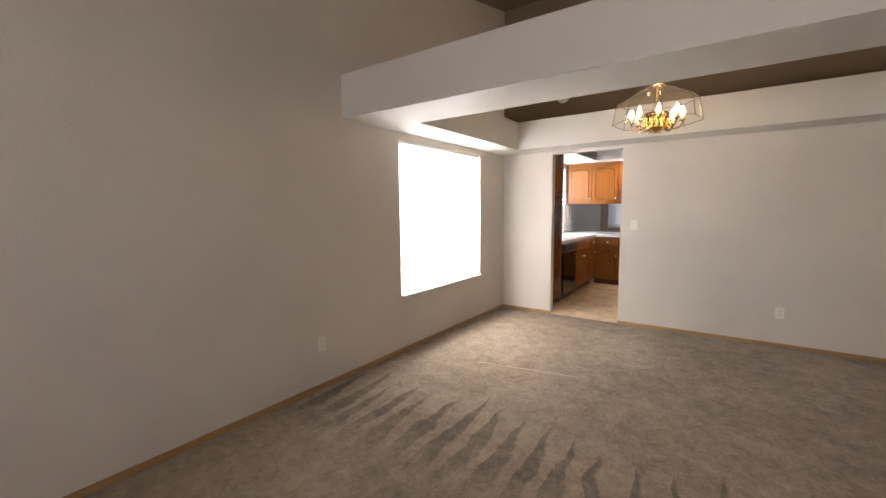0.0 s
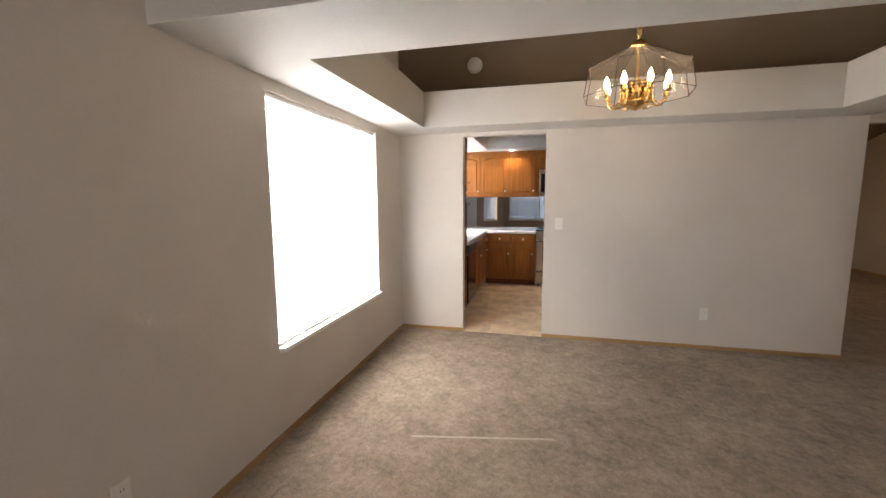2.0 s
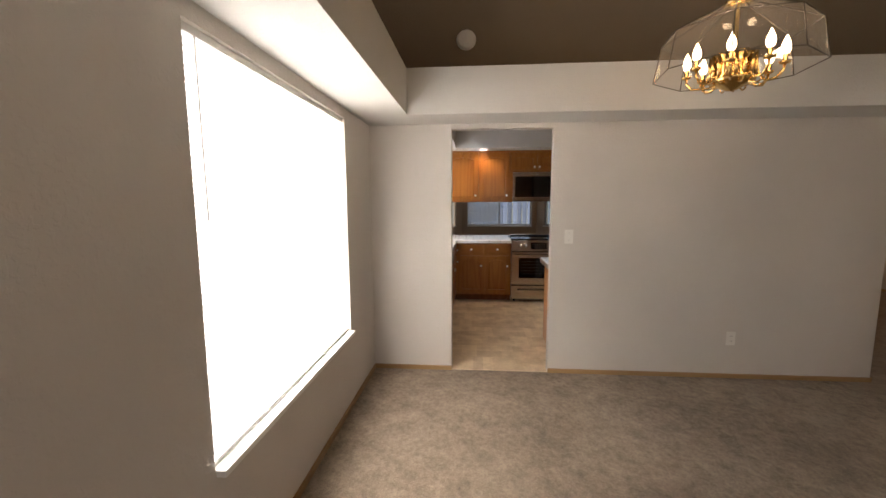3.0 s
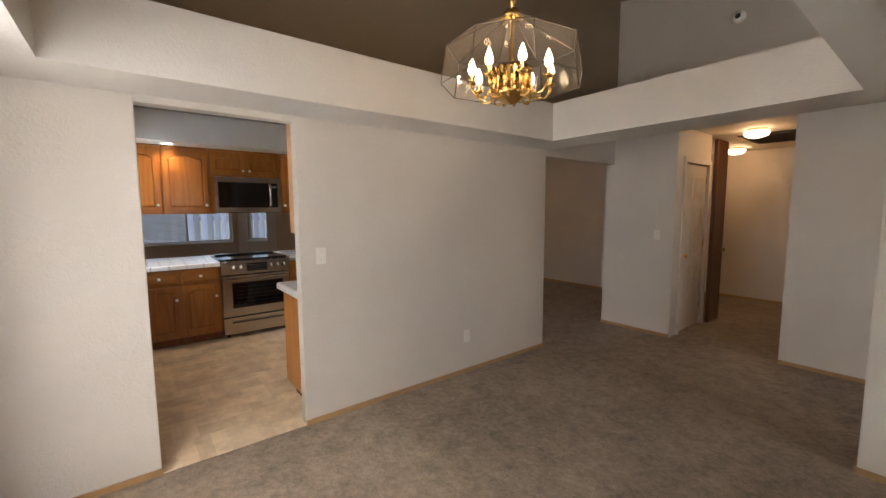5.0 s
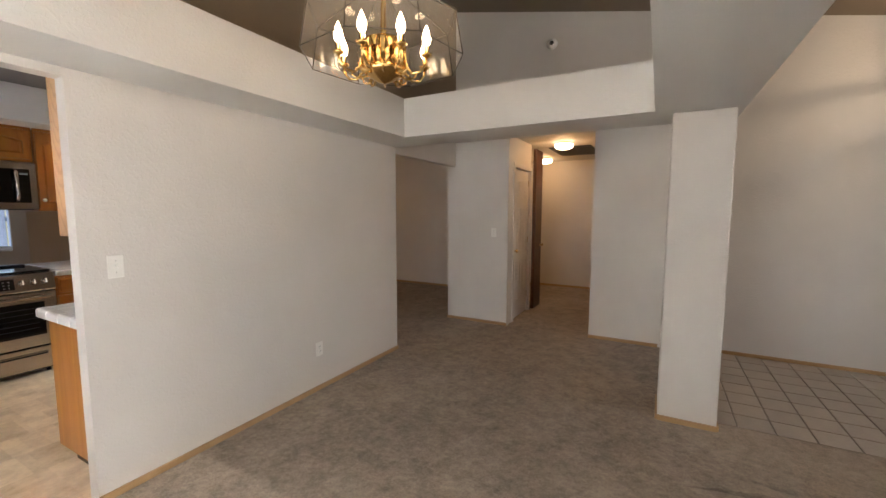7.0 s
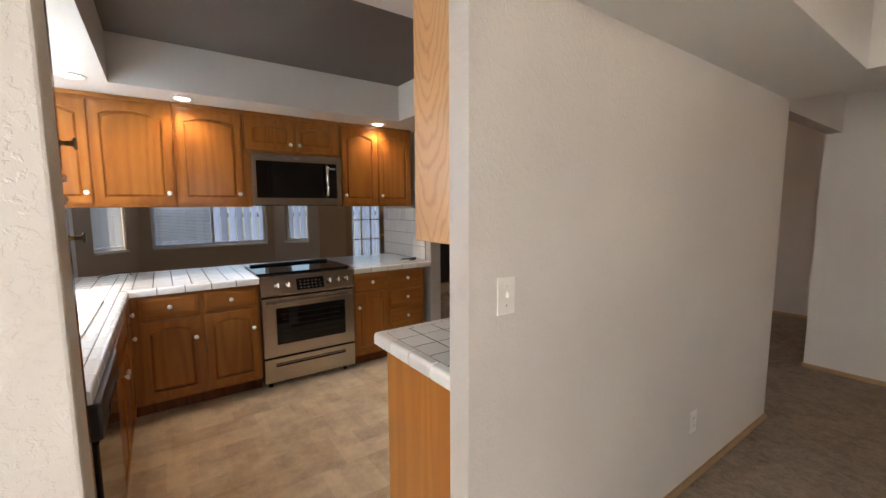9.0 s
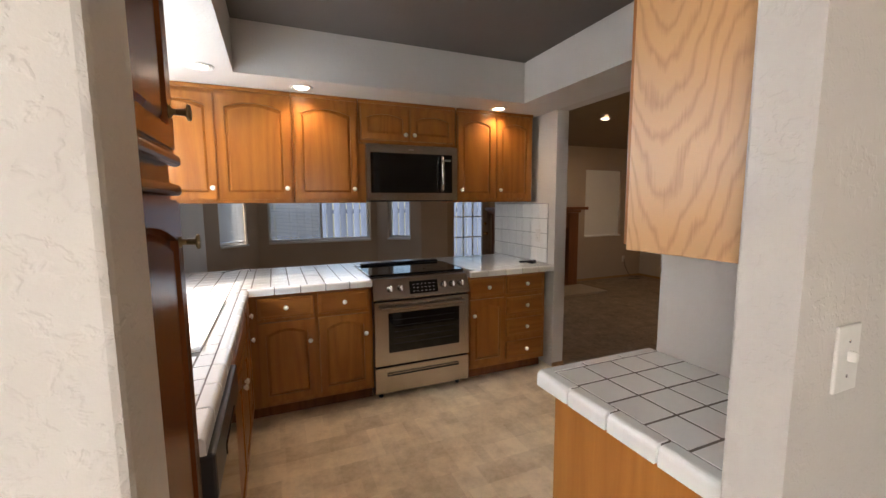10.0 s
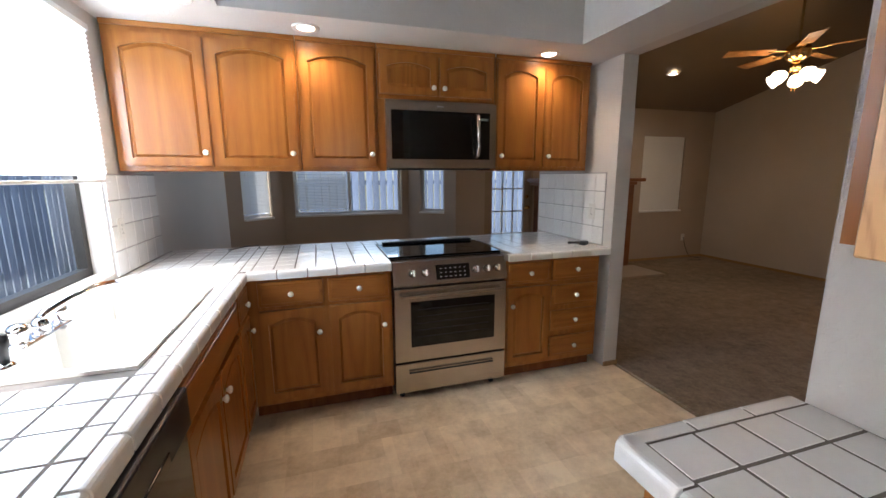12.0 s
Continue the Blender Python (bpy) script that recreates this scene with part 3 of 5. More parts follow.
solid("wall_kitchen_east", bm, M_WALL, "structure", "wall end between kitchen and family room", "wall")
solid("wall_kitchen_stub", bbox(-0.66, -0.55, YB2, 6.06, 0, K_SOF, 0.006), M_WALL, "structure", "short wall beside the small counter", "wall")

# bay of the breakfast nook
BAY = [(-2.715, 10.75), (-2.13, 11.30), (-0.42, 11.30), (0.16, 10.85)]


def bay_wall(a, b, s0, s1, z0, z1, name):
    """A wall from a to b with an opening between s0 and s1 along it."""
    ang = math.degrees(math.atan2(b[1] - a[1], b[0] - a[0]))
    ln = math.dist(a, b)
    q = bmesh.new()
    wall_along_x(q, 0.0, 0.12, 0, ln, 2.46, [(s0, s1, z0, z1)])
    ob = solid(name, q, M_TAN, "structure", "tan painted bay wall of the breakfast nook", "wall")
    ob.matrix_basis = pose(a[0], a[1], 0, 0, 0, ang)
    return ang


ANG_L = bay_wall(BAY[0], BAY[1], 0.20, 0.62, 0.91, 2.05, "wall_bay_west")
ANG_C = bay_wall(BAY[1], BAY[2], 0.13, 1.61, 0.905, 2.05, "wall_bay_north")
ANG_R = bay_wall(BAY[2], BAY[3], 0.18, 0.56, 0.92, 2.05, "wall_bay_east")

# ceilings
bm = bmesh.new()
box(bm, XL - 0.15, 3.02, -1.72, 5.45, 2.5, 4.1, bottom=vault, top=lambda x, y: vault(x, y) + 0.1)
solid("ceiling_living", bm, M_BROWN, "structure", "brown painted sloping ceiling", "ceiling")
bm = bmesh.new()
box(bm, 0.413, 4.92, YB2, 10.97, 2.5, 4.1, bottom=vault_far, top=lambda x, y: vault_far(x, y) + 0.1)
solid("ceiling_family", bm, M_BROWN, "structure", "brown painted sloping ceiling", "ceiling")
bm = bmesh.new()
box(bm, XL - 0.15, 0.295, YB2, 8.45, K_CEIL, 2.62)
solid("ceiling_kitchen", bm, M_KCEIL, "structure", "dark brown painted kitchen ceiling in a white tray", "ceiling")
bm = bmesh.new()
box(bm, XL - 0.15, 0.295, 8.45, 11.45, 2.46, 2.56)
solid("ceiling_nook", bm, M_BROWN, "structure", "brown painted nook ceiling", "ceiling")

# unseen slab added to keep sun from leaking between the ceilings
solid("ridge_gap_cover", bbox(XL - 0.15, 4.92, 5.25, 5.75, 4.125, 4.22), M_BROWN, "structure", "unseen slab added over the ceilings' gap to stop a sun leak", "ridge")
# dining soffit with its plant shelf
bm = bmesh.new()
box(bm, XL, 1.425, 2.55, 3.05, SOF, TOP + 0.006)
box(bm, XL, -2.327, 3.05, 5.0, SOF, TOP)
box(bm, XL, 0.98, 5.0, YB, SOF, TOP)
box(bm, 0.98, 1.425, 3.05, YB, SOF, TOP)
box(bm, 1.425, XR, 2.55, YB, 2.355, TOP)
solid("ceiling_soffit_dining", bm, M_SOFFIT, "structure", "boxed drywall soffit with a plant shelf around the dining tray", "soffit")
# kitchen soffit
bm = bmesh.new()
box(bm, XL, -2.095, YB2, 8.45, K_SOF, K_CEIL)
box(bm, -2.095, -0.083, YB2, 6.01, K_SOF, K_CEIL)
box(bm, -2.095, -0.083, 7.775, 8.45, K_SOF, K_CEIL)
box(bm, -0.083, 0.295, YB2, 8.45, K_SOF, K_CEIL)
solid("ceiling_soffit_kitchen", bm, M_SOFFIT, "structure", "white boxed soffit around the kitchen ceiling", "soffit")

column = solid("column", bbox(1.085, 1.43, 2.594, 2.946, 0, SOF, 0.008), M_WALL, "structure", "square drywall column under the soffit beam", "column")


def baseboard(x0, y0, x1, y1, side, h=0.036, t=0.013):
    """A board along a wall from (x0, y0) to (x1, y1), standing off to the given side (-1 or 1)."""
    d = Vector((x1 - x0, y1 - y0, 0))
    ln = d.length
    q = bmesh.new()
    y = (0.0, t) if side > 0 else (-t, 0.0)
    vs = box(q, 0, ln, y[0], y[1], 0, h)
    ob = solid("baseboard", q, M_BASE, "structure", "light oak baseboard", "baseboard")
    ob.matrix_basis = pose(x0, y0, 0.0, 0, 0, math.degrees(math.atan2(d.y, d.x)))


for b in ((XL, -1.6, XL, YB, -1), (XL + 0.013, YB, DOOR_X[0], YB, -1), (DOOR_X[1], YB, 1.412, YB, -1), (1.412, YB, 1.412, YB2, -1),
          (XR, 4.663, XR, 5.51, 1), (XR, 2.95, XR, 3.662, 1), (2.90, -1.6, 2.90, 2.55, 1), (1.085, 2.594, 1.085, 2.946, 1),
          (1.085, 2.594, 1.43, 2.594, -1), (1.085, 2.946, 1.43, 2.946, 1), (4.8, 5.51, 4.8, 10.85, 1), (1.43, 10.85, 4.8, 10.85, -1),
          (5.85, 3.662, 5.85, 5.41, 1), (XR + 0.115, 3.662, 5.85, 3.662, 1), (0.295, 7.845, 0.413, 7.845, -1),
          (0.413, 7.845, 0.413, 8.86, -1), (XR, 5.51, 4.8, 5.51, 1), (3.76, 4.763, 3.76, 5.41, -1), (-0.55, 6.06, -0.55, YB2, 1)):
    baseboard(*b)

# ---- outdoors ----
M_EAVE = surface("eave_boards", (0.42, 0.38, 0.33), 0.8, vary=0.1)
# unseen overhang, added to block sun from the south opening
solid("sun_block_eave_south", bbox(XL - 0.6, 3.5, -2.5, -1.73, 2.55, 2.65), M_EAVE, "structure", "unseen eave added to keep sun out of the end wall's hole", "eave")

bm = bmesh.new()
box(bm, -300, 300, -300, 300, -0.5, -0.25)
solid("ground", bm, M_GROUND, "structure", "dry lawn round the house", "ground")


def fence(x0, y0, x1, y1, label, wood):
    d = Vector((x1 - x0, y1 - y0, 0))
    f = thing("fence", label, "fence", at=(x0, y0, -0.25), rz=math.degrees(math.atan2(d.y, d.x)))
    board = mesh_of("board", bbox(-0.063, 0.063, -0.01, 0.01, 0.03, 1.85, 0.004, 1), wood)
    n = int(d.length / 0.15)
    for i in range(n):
        shared("board", board, f, pose(0.075 + i * 0.15, random.uniform(-0.004, 0.004), random.uniform(-0.012, 0.012), 0, random.uniform(-0.5, 0.5), 0))
    for z in (0.35, 1.5):
        part("rail", bbox(0, d.length, 0.012, 0.05, z, z + 0.09, 0.004, 1), wood, f)
    for i in range(int(d.length / 2.4) + 1):
        part("post", bbox(i * 2.4, i * 2.4 + 0.09, 0.05, 0.14, 0, 1.9, 0.005, 1), wood, f)
    return f


solid("pavement_side_path", bbox(-5.6, -2.9, 2.0, 13.0, -0.24, -0.14, 0.01), M_CONCRETE, "structure", "concrete path along the side of the house", "path")
solid("pavement_patio", bbox(-0.8, 3.6, 11.0, 13.6, -0.24, -0.12, 0.01), M_CONCRETE, "structure", "pale concrete patio slab behind the house", "patio")
fence(-5.8, 1.0, -5.8, 14.2, "weathered board fence along the side yard, blue shade in its colour", M_FENCE)
fence(-5.8, 14.2, 6.0, 14.2, "weathered board fence behind the house, blue shade in its colour", M_FENCE_BACK)

# ---- windows and blinds ----


def window(name, w, h, m, label, frame_mat, bars=1, sill=True, depth=0.045):
    """A framed window: local x along the wall, z up from the sill, y outward."""
    win = thing(name, label, "window", kind="structure")
    win.matrix_basis = m
    q = bmesh.new()
    fw = 0.04
    box(q, 0, w, 0.07, 0.07 + depth, 0, fw)
    box(q, 0, w, 0.07, 0.07 + depth, h - fw, h)
    box(q, 0, fw, 0.07, 0.07 + depth, fw, h - fw)
    box(q, w - fw, w, 0.07, 0.07 + depth, fw, h - fw)
    part("window_frame", q, frame_mat, win)
    for i in range(bars):
        x = w * (i + 1) / (bars + 1)
        part("mullion", bbox(x - 0.02, x + 0.02, 0.072, 0.07 + depth, fw, h - fw, 0.003, 1), frame_mat, win)
    xs = [fw] + [w * (i + 1) / (bars + 1) for i in range(bars)] + [w - fw]
    for a, b in zip(xs, xs[1:]):
        p = part("pane", bbox(a, b, 0.09, 0.095, fw, h - fw), M_PANE, win)
        p.visible_shadow = False
    if sill:
        part("window_sill", bbox(0.004, w - 0.004, -0.035, 0.068, -0.020, 0.006, 0.004), M_TRIM, win)
    return win


def blinds(w, drop, m, label, pitch=0.0205, tilt=-70, group="", stack=0):
    """Horizontal mini-blinds: head rail, slats, bottom rail, cords. Local z runs down from the head."""
    bl = thing("window_blinds", label, "blinds", group)
    bl.matrix_basis = m
    part("head_rail", bbox(0, w, -0.014, 0.014, -0.028, 0.0, 0.003), M_TRIM, bl)
    q = bmesh.new()
    arc = [(-0.0125, -0.0015), (-0.004, 0.0008), (0.004, 0.0008), (0.0125, -0.0015)]
    r0 = [q.verts.new((0.004, y, z)) for y, z in arc]
    r1 = [q.verts.new((w - 0.004, y, z)) for y, z in arc]
    for i in range(3):
        q.faces.new((r0[i], r1[i], r1[i + 1], r0[i + 1]))
    slat = mesh_of("slat", q, M_SLAT)
    n = int((drop - 0.05) / pitch)
    for i in range(n):
        shared("slat", slat, bl, pose(0, 0, -0.04 - i * pitch, tilt + random.uniform(-2.5, 2.5), 0, 0))
    part("bottom_rail", bbox(0, w, -0.012, 0.012, -drop, -drop + 0.014, 0.003), M_TRIM, bl)
    for x in (0.12, w - 0.12):
        part("ladder_cord", bbox(x - 0.001, x + 0.001, -0.001, 0.001, -drop, -0.02), M_TRIM, bl)
    part("tilt_wand", tube([(0.06, -0.02, -0.03), (0.062, -0.022, -0.62)], 0.004, 6), M_TRIM, bl)
    return bl


# the wall's outside is at -x: local x runs along -y there
win = window("window_1", WIN_D[1] - WIN_D[0], WIN_D[3] - WIN_D[2], pose(XL, WIN_D[0], WIN_D[2], 0, 0, 90), "large dining room window with closed white mini-blinds", M_TRIM)
blinds(WIN_D[1] - WIN_D[0] - 0.02, WIN_D[3] - WIN_D[2] - 0.012, pose(XL - 0.03, WIN_D[0] + 0.01, WIN_D[3] - 0.001, 0, 0, 90), "closed white horizontal mini-blinds in the dining window", tilt=77)
window("window_2", WIN_K[1] - WIN_K[0], WIN_K[3] - WIN_K[2], pose(XL - 0.02, WIN_K[0], WIN_K[2], 0, 0, 90), "kitchen sink window in a dark metal frame", M_DARKFRAME, sill=False)
blinds(1.45, 0.72, pose(XL + 0.035, 6.455, 2.125, 0, 0, 90), "half-raised white mini-blinds over the sink window", tilt=-66)


def at_bay(a, ang, s, z):
    return pose(a[0], a[1], 0, 0, 0, ang) @ pose(s, 0, z)


window("window_3", 0.42, 1.14, at_bay(BAY[0], ANG_L, 0.20, 0.91), "narrow angled bay window in the nook", M_TRIM, 0)
window("window_4", 1.48, 1.145, at_bay(BAY[1], ANG_C, 0.13, 0.905), "wide bay window looking onto a fence", M_TRIM, 1)
window("window_5", 0.38, 1.13, at_bay(BAY[2], ANG_R, 0.18, 0.92), "narrow angled bay window in the nook", M_TRIM, 0)
blinds(0.40, 1.10, at_bay(BAY[0], ANG_L, 0.21, 2.045) @ pose(0, 0.04, 0), "lowered mini-blinds in the angled bay window", tilt=-60)
blinds(0.70, 1.08, at_bay(BAY[1], ANG_C, 0.14, 2.045) @ pose(0, 0.04, 0), "lowered mini-blinds over half of the bay window", tilt=38)
window("window_6", 0.86, 1.21, pose(3.36, 10.85, 0.84), "family room window with a closed pale shade", M_TRIM, 0)
solid("roller_shade", bbox(3.37, 4.21, 10.875, 10.885, 0.85, 2.04), M_WHITE, "", "closed pale roller shade in the family room window", "window shade")


def french_door():
    d = thing("door_1", "glazed back door with a grid of small panes", "door", at=(0.60, 10.85, 0), kind="structure")
    q = bmesh.new()
    for x0, x1, z0, z1 in ((0.0, 0.03, 0, 2.06), (0.74, 0.77, 0, 2.06), (0.03, 0.74, 2.03, 2.06)):
        box(q, x0, x1, 0.0, 0.12, z0, z1)
    part("door_frame", q, M_TANDOOR, d)
    q = bmesh.new()
    for x0, x1, z0, z1 in ((0.032, 0.13, 0.01, 2.02), (0.64, 0.738, 0.01, 2.02), (0.13, 0.64, 0.01, 0.25), (0.13, 0.64, 1.9, 2.02)):
        box(q, x0, x1, 0.03, 0.07, z0, z1)
    leaf = part("door_leaf", q, M_TANDOOR, d)
    for i in (1, 2):
        part("glazing_bar", bbox(0.13 + i * 0.17 - 0.009, 0.13 + i * 0.17 + 0.009, 0.035, 0.065, 0.25, 1.9), M_TRIM, leaf)
    for i in range(1, 5):
        z = 0.25 + i * 0.33
        part("glazing_bar", bbox(0.13, 0.64, 0.036, 0.064, z - 0.009, z + 0.009), M_TRIM, leaf)
    p = part("pane", bbox(0.13, 0.64, 0.049, 0.052, 0.25, 1.9), M_PANE, leaf)
    p.visible_shadow = False
    part("door_knob", lathe([(0.0, 0.0), (0.028, 0.001), (0.028, 0.006), (0.01, 0.01), (0.01, 0.03), (0.026, 0.04), (0.026, 0.055), (0.0, 0.062)], 16, 'y'), M_BRASS, leaf, "brass door knob", pose(0.69, 0.03, 0.96, 180))
    part("deadbolt", lathe([(0.0, 0.0), (0.025, 0.001), (0.025, 0.012), (0.0, 0.014)], 16, 'y'), M_BRASS, leaf, "brass deadbolt", pose(0.69, 0.03, 1.12, 180))


french_door()

# ---- cabinets ----
T = 0.020                            # door thickness


def arch_panel(q, w, h, y0, depth, inset, rise):
    """A raised panel with an arched top, in a door of w by h."""
    x0, x1, z0, z1 = inset, w - inset, inset, h - inset
    n = 14
    outer = [(x0, z0), (x1, z0)]
    for i in range(n + 1):
        u = i / n
        x = x1 + (x0 - x1) * u
        outer.append((x, z1 - rise + rise * (1 - (2 * u - 1) ** 2)))
    cx, cz = w / 2, h / 2
    lows = [q.verts.new((x, y0, z)) for x, z in outer]
    k = 0.013
    ups = [q.verts.new((x + (k if x < cx else -k if x > cx + 1e-6 else 0) * min(1, abs(x - cx) / 0.03), y0 - depth, z + (k if z < cz else -k))) for x, z in outer]
    m = len(outer)
    for i in range(m):
        q.faces.new((lows[i], lows[(i + 1) % m], ups[(i + 1) % m], ups[i]))
    q.faces.new(ups)


def door_meshes(w, h, arched=True):
    """Frame (stiles, rails) and raised panel; local x across, z up, front at -y."""
    st = 0.045
    q = bmesh.new()
    rise = min(0.036, h * 0.12) if arched else 0.0
    n = 14
    # stiles
    for a, b in ((0, st), (w - st, w)):
        box(q, a, b, -T, 0, 0, h)
    box(q, st, w - st, -T, 0, 0, st)
    # top rail with an arched lower edge
    top = []
    for i in range(n + 1):
        u = i / n
        top.append((st + (w - 2 * st) * u, h - st - rise + rise * (1 - (2 * u - 1) ** 2)))
    f_lo = [q.verts.new((x, -T, z)) for x, z in top]
    f_hi = [q.verts.new((x, -T, h)) for x, z in top]
    b_lo = [q.verts.new((x, 0, z)) for x, z in top]
    b_hi = [q.verts.new((x, 0, h)) for x, z in top]
    for i in range(n):
        q.faces.new((f_lo[i], f_lo[i + 1], f_hi[i + 1], f_hi[i]))
        q.faces.new((b_lo[i + 1], b_lo[i], b_hi[i], b_hi[i + 1]))
        q.faces.new((f_lo[i + 1], f_lo[i], b_lo[i], b_lo[i + 1]))
        q.faces.new((f_hi[i], f_hi[i + 1], b_hi[i + 1], b_hi[i]))
    p = bmesh.new()
    box(p, st * 0.6, w - st * 0.6, -0.006, -0.002, st * 0.6, h - st * 0.45)
    arch_panel(p, w, h, -0.006, 0.009, st + 0.007, rise)
    return q, p


def knob(parent, x, y, z, rot=0, mat=None):
    """A white ceramic knob on a brass foot, pointing to local -y."""
    k = part("knob", lathe([(0.0, -0.036), (0.014, -0.036), (0.016, -0.033), (0.015, -0.030), (0.007, -0.027), (0.006, -0.006)] if mat else [(0.0, -0.030), (0.010, -0.029), (0.016, -0.024), (0.0155, -0.017), (0.009, -0.012), (0.006, -0.006)], 14, 'y'), mat or M_CERAMIC, parent, "white ceramic knob" if not mat else "brass knob", pose(x, y, z, 0, 0, rot))
    part("knob_foot", lathe([(0.0065, -0.012), (0.006, -0.005), (0.012, -0.002), (0.012, 0.0)], 12, 'y'), M_DARK_BRASS, k)
    return k


def add_door(cab, x, z, w, h, knob_at=None, arched=True, mat=None, name="door", kmat=None):
    """A framed door on the cabinet's front (local y = 0)."""
    fr, pn = door_meshes(w, h, arched)
    bmesh.ops.bevel(fr, geom=[e for e in fr.edges if e.is_boundary is False and all(v.co.y < -T + 1e-4 for v in e.verts)
                              and (all(abs(v.co.x) < 1e-5 for v in e.verts) or all(abs(v.co.x - w) < 1e-5 for v in e.verts)
                                   or all(abs(v.co.z) < 1e-5 for v in e.verts) or all(abs(v.co.z - h) < 1e-5 for v in e.verts))], offset=0.005, segments=2, affect='EDGES')
    d = part(name, fr, mat or M_OAK, cab, "", pose(x, 0, z))
    part("panel", pn, mat or M_OAK, d)
    if knob_at:
        knob(d, knob_at[0], -T, knob_at[1], 0, kmat)
    return d


def add_drawer(cab, x, z, w, h, knobs=1):
    q = bbox(0, w, -T, 0, 0, h, 0.006, 2)
    d = part("drawer_front", q, M_OAK_X, cab, "", pose(x, 0, z))
    part("drawer_panel", bbox(0.02, w - 0.02, -T - 0.003, -T + 0.004, 0.018, h - 0.018, 0.003, 1), M_OAK_X, d)
    if knobs:
        knob(d, w / 2, -T - 0.003, h / 2)
    return d


def carcass(cab, w, d, z0, z1, toe=False, mat=None):
    """Body with a face frame; front at local y = 0, body behind it."""
    if toe:
        part("body", bbox(0, w, 0, d, 0.10, z1, 0.002, 1), mat or M_OAK, cab)
        # recess shade is put into the toe kick's darker oak
        part("toe_kick", bbox(0, w, 0.065, d, 0, 0.10), M_SHADE_OAK, cab)
    else:
        part("body", bbox(0, w, 0, d, z0, z1, 0.002, 1), mat or M_OAK, cab)


UF, UZ0, UZ1 = 8.10, 1.462, 2.205    # upper cabinet front, underside, top
G_UP, G_LO = "wall cabinets over the long counter", "base cabinets under the long counter"
LBL_UP = "honey oak wall cabinet with arched raised-panel doors"
LBL_LO = "honey oak base cabinet with drawers and arched doors"


def upper(x0, x1, z0, doors, label=LBL_UP):
    c = thing("wall_cabinet", label, "cabinet", G_UP, at=(x0, UF, 0))
    w = x1 - x0
    carcass(c, w, 0.33, z0, UZ1)
    part("crown_strip", bbox(-0.0, w, -0.012, 0.004, UZ1 - 0.012, UZ1 + 0.014, 0.004), M_OAK_X, c)
    for dx, dw, side in doors:
        h = UZ1 - z0 - 0.065
        add_door(c, dx, z0 + 0.025, dw, h, (0.028 if side < 0 else dw - 0.028, 0.075 if h > 0.4 else 0.045))
    return c


upper(-2.70, -1.775, UZ0, [(0.03, 0.425, 1), (0.472, 0.437, 1)])
cab = upper(-1.773, -1.312, UZ0, [(0.014, 0.43, 1)])
part("filler_strip", bbox(0.461, 0.508, 0.002, 0.32, UZ0, 1.903), M_OAK, cab)
upper(-1.310, -0.524, 1.905, [(0.014, 0.368, 1), (0.398, 0.368, -1)], "short honey oak cabinet above the microwave")
upper(-0.514, 0.23, UZ0, [(0.008, 0.345, -1), (0.374, 0.345, -1)])

LF = 7.87


def lower_left():
    c = thing("base_cabinet", LBL_LO, "cabinet", G_LO, at=(-2.113, LF, 0))
    carcass(c, 0.818, 0.60, 0, 0.868, True)
    for x in (0.063, 0.443):
        add_drawer(c, x, 0.705, 0.352, 0.145)
        add_door(c, x, 0.135, 0.352, 0.545, (0.320, 0.40))
    c2 = thing("base_cabinet", "honey oak base cabinet with one door and four drawers", "cabinet", G_LO, at=(-0.522, LF, 0))
    carcass(c2, 0.745, 0.60, 0, 0.868, True)
    add_drawer(c2, 0.012, 0.705, 0.325, 0.145)
    add_door(c2, 0.012, 0.135, 0.325, 0.545, (0.03, 0.42))
    for z in (0.705, 0.520, 0.335, 0.140):
        add_drawer(c2, 0.352, z, 0.378, 0.150)
    return c


lower_left()


